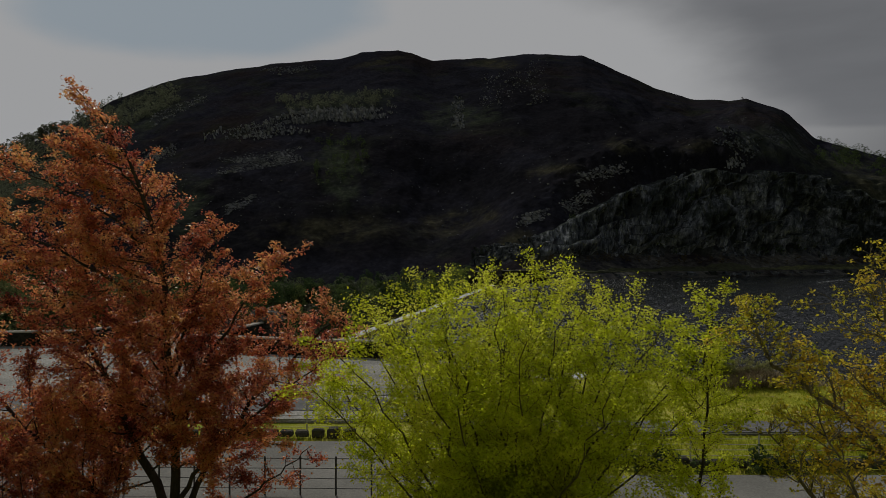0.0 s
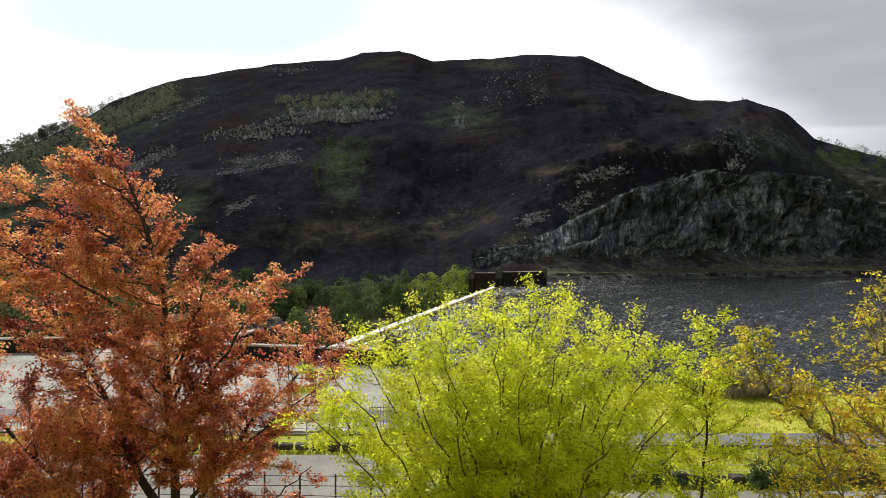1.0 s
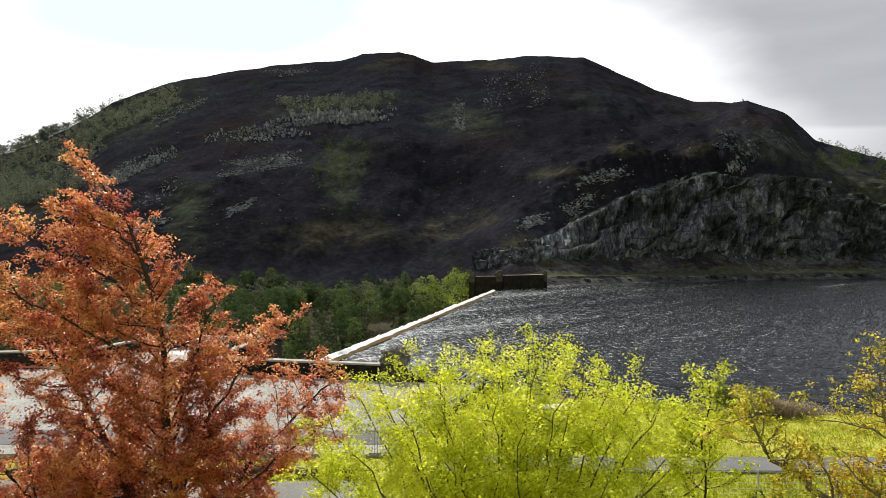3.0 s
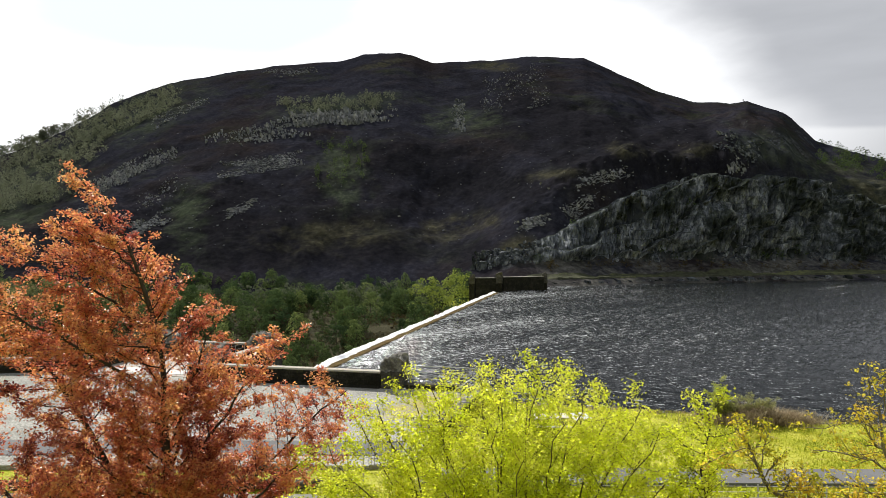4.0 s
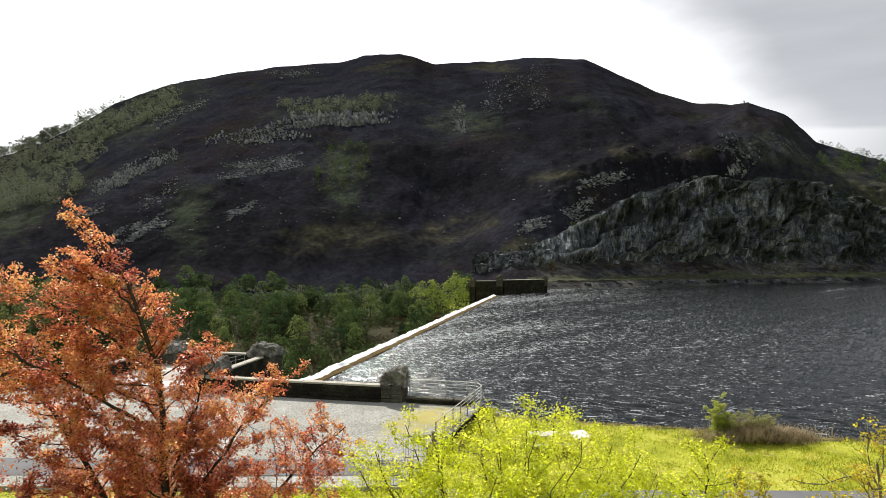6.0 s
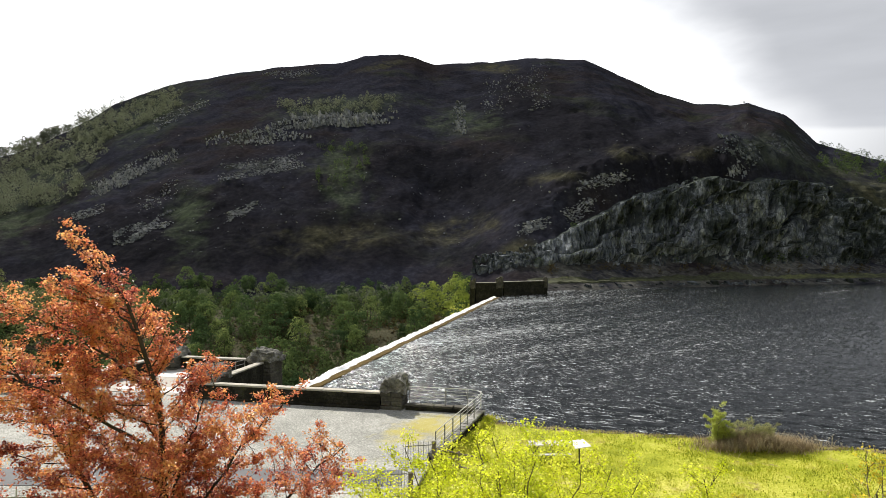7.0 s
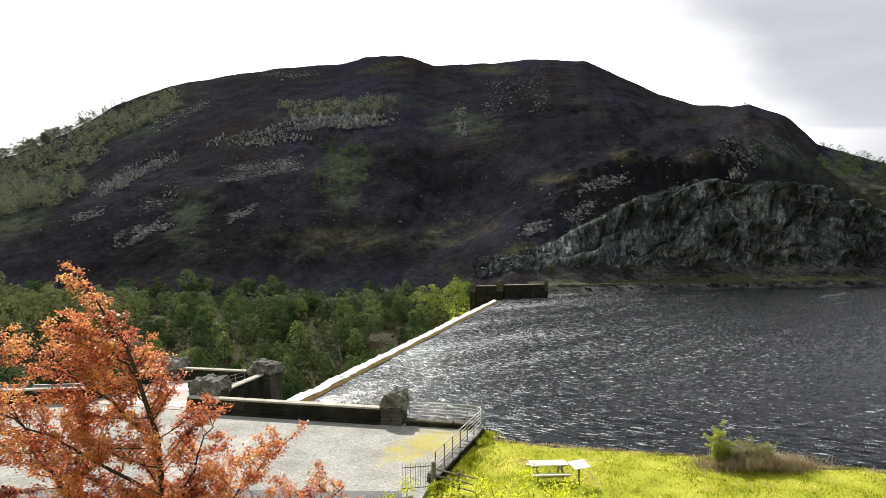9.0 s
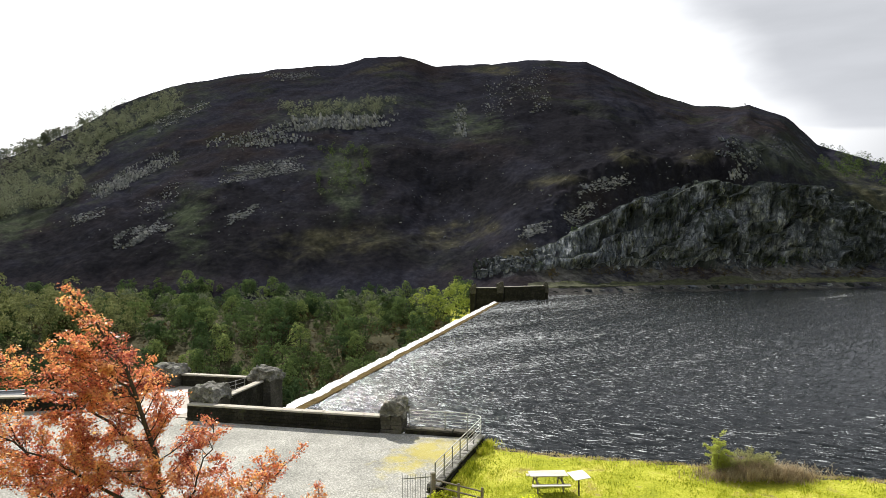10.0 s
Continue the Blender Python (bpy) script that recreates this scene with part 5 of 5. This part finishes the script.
plant("hillside_trees", "pale olive-green trees under the ridge", patch(-0.58, -0.41, 0.185, 0.225, 240, 43, 0.42, 0.0), 4, 7.5, M["slope_leaf"], 8, "woods", MIST)
plant("hillside_trees", "scrubby trees lining the shoulder of the hill", patch(-0.8, -0.5, 0.13, 0.2, 170, 46, 0.5, 0.0), 4, 8, M["slope_leaf"], 19, "woods", MIST)
plant("hillside_trees", "trees standing on the skyline", patch(-0.8, -0.55, 0.2, 0.26, 80, 44, 0.5, 0.0), 7, 13, M["slope_leaf"], 18, "woods", KINDS)
plant("hillside_trees", "low green birches above the cliff band", patch(-0.265, -0.08, 0.212, 0.235, 120, 45, 0.05, 0.2), 3, 6, M["slope_leaf"], 9, "woods", MIST)
plant("hillside_trees", "green bushes below the cliff band", patch(-0.2, -0.115, 0.09, 0.175, 60, 47, 0, 0.2), 2, 5, M["wood_leaf"], 10)
plant("hillside_trees", "dark trees along the skyline", patch(0.585, 0.72, 0.11, 0.16, 80, 49, -0.3, 0.0), 4, 7, M["wood_leaf"], 11, "woods", MIST)
plant("shore_scrub", "low dark scrub along the far bank", patch(0.16, 0.75, -0.034, -0.026, 60, 51, 0, 0.0), 1.5, 3.5, M["scrub_leaf"], 12, "scrub")

plant("olive_trees", "broad pale olive-green trees by the foot of the slope", wood_spots(24, 141, 165, 225, -0.76, -0.46), 10, 14, M["olive_wood_leaf"], 142, "trees", BROAD)

# ---- roads, paths and verges ----
slab("road", [(-60, 15.6), (60, 15.6), (60, 19.4), (0.5, 19.6), (-3, 23.0), (-60, 23.3)], GROUND + 0.05, 0.4, M["gravel"], "pale grey gravelled road below the terrace", "road")
slab("tarmac_strip", [(-30, 27.2), (-1.7, 27.3), (-1.8, 29.3), (-30, 29.5)], GROUND + 0.08, 0.3, M["tarmac"], "worn grey tarmac path crossing the gravel")
slab("footpath", [(-0.9, 24.2), (60, 24.0), (60, 25.6), (-0.9, 25.8)], GROUND + 0.05, 0.3, M["tarmac"], "narrow grey tarmac footpath through the lawn")


# ---- railings and fences ----
def rail_run(name, pts, r, mat, parent):
    """One bent rail along its points."""
    V, F = tubes([([Vector(p) for p in pts], [r] * len(pts), 6)])
    me = mesh_np(name, V, F, True)
    me.materials.append(mat)
    ob = new(name, me)
    ob.parent = parent
    return ob


def railing():
    """Pale tubular railing round the terrace corner."""
    z = GROUND + 0.48
    ob = thing("terrace_railing", 2.2, 38.4, z, "pale metal tube railing round the terrace corner", "railing")
    path = [(-2.1, 40.5), (0.2, 40.0), (1.1, 39.8), (1.55, 39.68), (1.92, 39.5), (2.18, 39.24), (2.32, 38.92), (2.33, 38.6), (2.25, 38.3), (-0.3, 30.5)]
    loc = [(x - 2.2, y - 38.4) for x, y in path]
    for k in range(5):
        h = 1.02 - 0.2 * k
        rail_run("rail", [(x, y, h) for x, y in loc], 0.026 if k == 0 else 0.015, M["pale_metal"], ob)
    posts = [loc[0], loc[1], loc[3], loc[6]]
    for i in range(1, 7):
        f = i / 6
        posts.append((loc[-2][0] + (loc[-1][0] - loc[-2][0]) * f, loc[-2][1] + (loc[-1][1] - loc[-2][1]) * f))
    for x, y in posts:
        bm = bmesh.new()
        box(bm, x, y, 0.47, 0.055, 0.055, 1.1, -18, 0.006)
        part("post", bm, M["metal"], ob)
    return ob


def bar_fence(name, a, b, rails, height, gap, mat, label, r=0.012):
    a, b = Vector((*a, 0)), Vector((*b, 0))
    d = b - a
    ob = thing(name, a.x, a.y, GROUND, label, "fence", turn=math.degrees(math.atan2(d.y, d.x)))
    n = max(1, round(d.length / gap))
    for i in range(n + 1):
        bm = bmesh.new()
        box(bm, d.length * i / n, 0, height / 2 + random.uniform(0, 0.02), 0.05, 0.02, height + 0.06, random.uniform(-3, 3), 0.004)
        part("post", bm, mat, ob)
    for k in range(rails):
        h = height * (k + 0.9) / rails
        pts = [(d.length * i / n, random.uniform(-0.01, 0.01), h + random.uniform(-0.012, 0.012)) for i in range(n + 1)]
        rail_run("rail", pts, r, mat, ob)
    return ob


def picket(a, b, height, label):
    """Upright iron bars with pointed tops between two rails."""
    a, b = Vector((*a, 0)), Vector((*b, 0))
    d = b - a
    ob = thing("iron_gate", a.x, a.y, GROUND, label, "gate", turn=math.degrees(math.atan2(d.y, d.x)))
    n = round(d.length / 0.115)
    for i in range(n + 1):
        bm = bmesh.new()
        x = d.length * i / n
        rod(bm, (x, 0, 0.05), (x, 0, height - 0.08), 0.011, 6)
        rod(bm, (x, 0, height - 0.08), (x, 0, height), 0.016, 6, 0.001)
        part("bar", bm, M["metal"], ob)
    for h in (0.15, height - 0.2):
        bm = bmesh.new()
        box(bm, d.length / 2, 0, h, d.length, 0.012, 0.045, 0, 0.003)
        part("rail", bm, M["metal"], ob)
    return ob


railing()
picket((-1.78, 29.4), (-0.5, 29.7), 1.3, "grey iron bar gate leaf with pointed tops")
picket((-2.95, 25.8), (-1.4, 26.0), 1.25, "grey iron bar gate leaf with pointed tops")
bar_fence("field_fence", (-16, 24.1), (-3.0, 24.4), 5, 1.1, 2.3, M["pale_metal"], "pale iron estate fence with five bars")
bar_fence("field_fence", (-0.8, 21.2), (26, 20.8), 6, 1.1, 2.3, M["pale_metal"], "pale iron estate fence beside the footpath")
bar_fence("road_fence", (-14, 18.2), (4, 17.8), 4, 1.1, 1.02, M["black_iron"], "black iron estate fence along the road")


def gate_post(x, y, h, w, label):
    ob = thing("gate_post", x, y, GROUND, label, "post")
    bm = bmesh.new()
    box(bm, 0, 0, h / 2, w, w, h, 4, 0.02)
    rough(bm, 0.01, 3)
    part("shaft", bm, M["wood"], ob)
    bm = bmesh.new()
    bmesh.ops.create_icosphere(bm, subdivisions=2, radius=w * 0.55, matrix=Matrix.Translation((0, 0, h + 0.02)) @ Matrix.Diagonal((1, 1, 0.6, 1)))
    part("cap", bm, M["coping"], ob)


gate_post(-0.38, 30.2, 1.1, 0.2, "weathered post with rounded pale cap")
gate_post(-1.25, 26.0, 1.1, 0.2, "weathered post with rounded pale cap")


def wood_rails():
    """Split-rail wooden fence stepping down from the terrace post."""
    ob = thing("rail_fence", -0.3, 30.0, GROUND, "weathered split-rail wooden fence", "fence")
    for k in range(3):
        bm = bmesh.new()
        rod(bm, (0, 0, 0.85 - 0.3 * k), (2.1, -1.0, 0.7 - 0.3 * k), 0.04, 7)
        rough(bm, 0.012, 2.5, k)
        part("rail", bm, M["wood"], ob)
    for x, y in ((1.1, -0.5), (2.15, -1.0)):
        bm = bmesh.new()
        box(bm, x, y, 0.42, 0.1, 0.1, 0.9, 20, 0.01)
        part("post", bm, M["wood"], ob)


wood_rails()


def notice(x, y):
    ob = thing("notice_post", x, y, GROUND, "small red notice on a grey post beside the fence", "sign")
    bm = bmesh.new()
    box(bm, 0, 0, 0.95, 0.07, 0.07, 2.0, 0, 0.008)
    part("post", bm, M["metal"], ob)
    bm = bmesh.new()
    box(bm, 0, -0.055, 1.8, 0.24, 0.03, 0.36, 0, 0.01)
    part("board", bm, M["red_board"], ob, "faded red board")


notice(3.05, 20.62)


# kerb stones and a low hedge along the verge
def kerb(n, x0, x1, y0, y1):
    ob = thing("kerb", x0, y0, GROUND, "row of rough grey kerb stones on the verge", "kerb")
    for i in range(n):
        bm = bmesh.new()
        f = (i + 0.5) / n
        w = (x1 - x0) / n
        box(bm, (x1 - x0) * f, (y1 - y0) * f + random.uniform(-0.05, 0.05), 0.1, w * random.uniform(0.75, 0.97), random.uniform(0.25, 0.4), random.uniform(0.2, 0.36), random.uniform(-6, 6), 0.05)
        rough(bm, 0.04, 2.0, i)
        part("kerb_stone", bm, M["stone"], ob)


kerb(40, 1.0, 26.0, 20.6, 20.3)
kerb(22, -16.0, -3.2, 23.7, 23.9)
hedge = []
rng_h = random.Random(91)
for i in range(46):
    hx = rng_h.uniform(1.5, 26)
    hedge.append((hx, 20.0 + rng_h.uniform(-0.25, 0.2), GROUND - 0.05))
plant("low_hedge", "low dark green hedge beside the road", hedge, 0.5, 0.9, M["wood_leaf"], 92, "hedge", KINDS)


# ---- lawn furniture ----
def picnic_table(x, y, turn):
    ob = thing("picnic_table", x, y, GROUND - 0.08, "pale weathered wooden picnic table with benches", "table", turn=turn)
    for k in range(5):
        bm = bmesh.new()
        box(bm, 0, -0.32 + 0.16 * k, 0.76, 1.85, 0.15, 0.045, 0, 0.006)
        part("tabletop_plank", bm, M["pale_wood"], ob)
    for s in (-1, 1):
        for k in range(2):
            bm = bmesh.new()
            box(bm, 0, s * (0.68 + 0.14 * k), 0.45, 1.85, 0.13, 0.045, 0, 0.006)
            part("bench_plank", bm, M["pale_wood"], ob)
    for sx in (-0.62, 0.62):
        for s in (-1, 1):
            bm = bmesh.new()
            box(bm, sx, s * 0.44, 0.37, 0.05, 0.1, 0.8, 0, 0.006, tilt=s * 27)
            part("leg", bm, M["wood"], ob)
        bm = bmesh.new()
        box(bm, sx + 0.05, 0, 0.41, 0.05, 1.6, 0.09, 0, 0.006)
        part("bearer", bm, M["wood"], ob)
        bm = bmesh.new()
        box(bm, sx + 0.05, 0, 0.71, 0.05, 0.72, 0.07, 0, 0.006)
        part("top_bearer", bm, M["wood"], ob)


def info_board(x, y, turn):
    ob = thing("information_board", x, y, GROUND - 0.08, "white slanted information board on a dark post", "sign", turn=turn)
    bm = bmesh.new()
    box(bm, 0, 0, 0.45, 0.06, 0.06, 0.95, 0, 0.008)
    part("post", bm, M["black_iron"], ob)
    bm = bmesh.new()
    box(bm, 0, 0, 0.97, 0.92, 0.7, 0.03, 0, 0.008, tilt=14)
    part("panel", bm, M["white_board"], ob, "white panel")
    bm = bmesh.new()
    box(bm, 0, 0.01, 0.93, 0.4, 0.3, 0.03, 0, 0.004, tilt=14)
    part("bracket", bm, M["black_iron"], ob)


picnic_table(5.2, 31.4, 4)
info_board(6.55, 30.6, 25)


# ---- shrubs and grass ----
def blades(name, label, spots, lo, hi, mat, seed, width=0.02, category="grass", droop=0.35):
    """Tufts of bent grass blades as one mesh."""
    rnp = np.random.default_rng(seed)
    S = np.array(spots)
    n = len(S)
    a = rnp.uniform(0, 6.283, n)
    h = rnp.uniform(lo, hi, n)
    d = np.stack([np.cos(a), np.sin(a), 0 * a], 1)
    s = np.stack([-np.sin(a), np.cos(a), 0 * a], 1) * width
    mid = S + d * (h * droop * 0.35)[:, None] + np.array([0, 0, 1]) * (h * 0.6)[:, None]
    tip = S + d * (h * droop)[:, None] + np.array([0, 0, 1]) * h[:, None]
    V = np.stack([S - s, S + s, mid + s * 0.7, mid - s * 0.7, tip], 1).reshape(-1, 3)
    i = np.arange(n)[:, None] * 5
    F = np.concatenate([i + np.array([[0, 1, 2]]), i + np.array([[0, 2, 3]]), i + np.array([[3, 2, 4]])], 0)
    me = mesh_np(name, V, F)
    me.materials.append(mat)
    return tagged(new(name, me), label, category, kind="stuff")


def lawn_spots(n, seed, x0, x1, y0, y1, keep):
    rnp = np.random.default_rng(seed)
    x, y = rnp.uniform(x0, x1, n), rnp.uniform(y0, y1, n)
    ok = keep(x, y) & (fbm(x * 0.8, y * 0.8, 3, seed) + rnp.uniform(-0.4, 0.5, n) > 0)
    x, y = x[ok], y[ok]
    return np.stack([x, y, ground_z(x, y) - 0.01], 1)


def in_lawn(x, y):
    edge = np.interp(y, [26, 30.3, 38.6], [-0.6, 0.0, 2.7])
    return (x > edge) & (y < shore_y(x)) & ((y > 25.9) | (y < 24.0))


blades("lawn_grass", "short bright green lawn grass with tufts", lawn_spots(85000, 61, -1, 30, 22.0, 38.5, in_lawn), 0.04, 0.13, M["grass_blade"], 62)
blades("verge_grass", "rough grass verge along the fence", lawn_spots(24000, 63, -18, 28, 19.8, 24.0, lambda x, y: y > np.interp(x, [-3, 0.5], [23.1, 19.8])), 0.06, 0.25, M["grass_blade"], 64)
# dead bracken mound and green shrub on the shore
rng = np.random.default_rng(65)
mound = np.stack([rng.normal(16.3, 1.25, 7000), rng.normal(33.2, 0.45, 7000)], 1)
mound = np.column_stack([mound, GROUND - 0.1 + 0.45 * np.exp(-((mound[:, 0] - 16.0) / 1.5) ** 2) * rng.uniform(0, 1, 7000)])
blades("dry_grass_mound", "mound of pale dead grass and bramble stems", mound, 0.2, 0.65, M["dry_grass"], 66, 0.012, "grass", 0.9)
shore = rng.uniform(3, 30, 3800)
shore = np.column_stack([shore, shore_y(shore) - rng.exponential(0.3, 3800), np.full(3800, GROUND - 0.12)])
blades("shore_grass", "ragged pale grass along the shore edge", shore, 0.05, 0.2, M["dry_grass"], 67, 0.014, "grass", 0.7)
tree("shore_shrub", 14.4, 33.4, GROUND - 0.1, "light green upright shrub beside dead grass", [([(0.08 * k, 0.1 * math.sin(k * 2.0), 0), (0.11 * k, 0.2 * math.sin(k * 2.0), 0.8), (0.13 * k, 0.25 * math.sin(k * 2.0), 2.2 - 0.42 * abs(k))], 0.02, 14, lambda f: 0.32, 0)
      for k in (-2, -1, 0, 1, 2, 3)], 30, 8, 0.06, 0.055, M["shrub_leaf"], M["grey_bark"], 68, low=0.1)
tree("shore_shrub", 16.0, 33.3, GROUND - 0.1, "low grey-green scrub merging into dead grass", [([(0.16 * k, 0.1 * math.sin(k * 2.0), 0), (0.25 * k, 0.2 * math.sin(k * 2.0), 0.6), (0.3 * k, 0.25 * math.sin(k * 2.0), 1.35 - 0.09 * abs(k))], 0.015, 12, lambda f: 0.34, 0)
      for k in (-4, -3, -2, -1, 0, 1, 2, 3, 4)], 26, 6, 0.055, 0.05, M["grey_shrub_leaf"], M["grey_bark"], 69, low=0.15)
tree("path_shrub", -0.15, 29.5, GROUND - 0.05, "small bright weed bush at the foot of the post", [([(0.08 * k, 0, 0), (0.12 * k, 0.08 * math.sin(k * 2.0), 0.2), (0.15 * k, 0.1 * math.sin(k * 2.0), 0.42 - 0.05 * abs(k))], 0.01, 8, lambda f: 0.2, 0)
      for k in (-3, -1, 0, 1, 3)], 26, 6, 0.05, 0.05, M["lime_leaf"], M["bark"], 70, low=0.1)
weed = rng.uniform(0, 1, 2600)
weed = np.column_stack([0.1 + 2.55 * weed + rng.exponential(0.22, 2600), 30.4 + 8.4 * weed, np.full(2600, GROUND - 0.1)])
blades("wall_weeds", "tall yellow-green weeds along the low wall", weed[fbm(weed[:, 1] * 0.7, weed[:, 1] * 0, 3, 7) > -0.1], 0.1, 0.4, M["grass_blade"], 71, 0.025, "weeds", 0.5)



def platform_gate():
    """A grey bar gate standing open against the platform parapet."""
    ob = thing("platform_gate", -17.2, 48.6, GROUND + 0.1, "grey metal bar gate open on the viewing platform", "gate", turn=70)
    for k in range(4):
        rail_run("rail", [(0, 0, 0.2 + 0.3 * k), (3.4, 0, 0.2 + 0.3 * k)], 0.025, M["metal"], ob)
    for x in (0, 1.13, 2.27, 3.4):
        bm = bmesh.new()
        box(bm, x, 0, 0.57, 0.06, 0.05, 1.14, 0, 0.006)
        part("upright", bm, M["metal"], ob)


platform_gate()

# roofs below the platform
def shed(x, y, z, w, d, h, turn):
    ob = thing("low_building", x, y, z, "low stone building with a pale slate roof", "building", turn=turn)
    bm = bmesh.new()
    box(bm, 0, 0, h / 2, w, d, h)
    part("wall", bm, M["stone"], ob)
    for s in (-1, 1):
        bm = bmesh.new()
        box(bm, 0, s * d * 0.26, h + d * 0.13, w + 0.4, d * 0.62, 0.14, 0, 0.02, tilt=-s * 26)
        part("roof", bm, M["slate"], ob)
    bm = bmesh.new()
    box(bm, 0, 0, h + d * 0.275, w + 0.4, 0.25, 0.12, 0, 0.03)
    part("ridge", bm, M["slate"], ob)


shed(-36.6, 61, -2.6, 4.2, 5, 3.4, 8)
shed(-43.5, 61, -2.8, 6.0, 5, 3.4, 14)
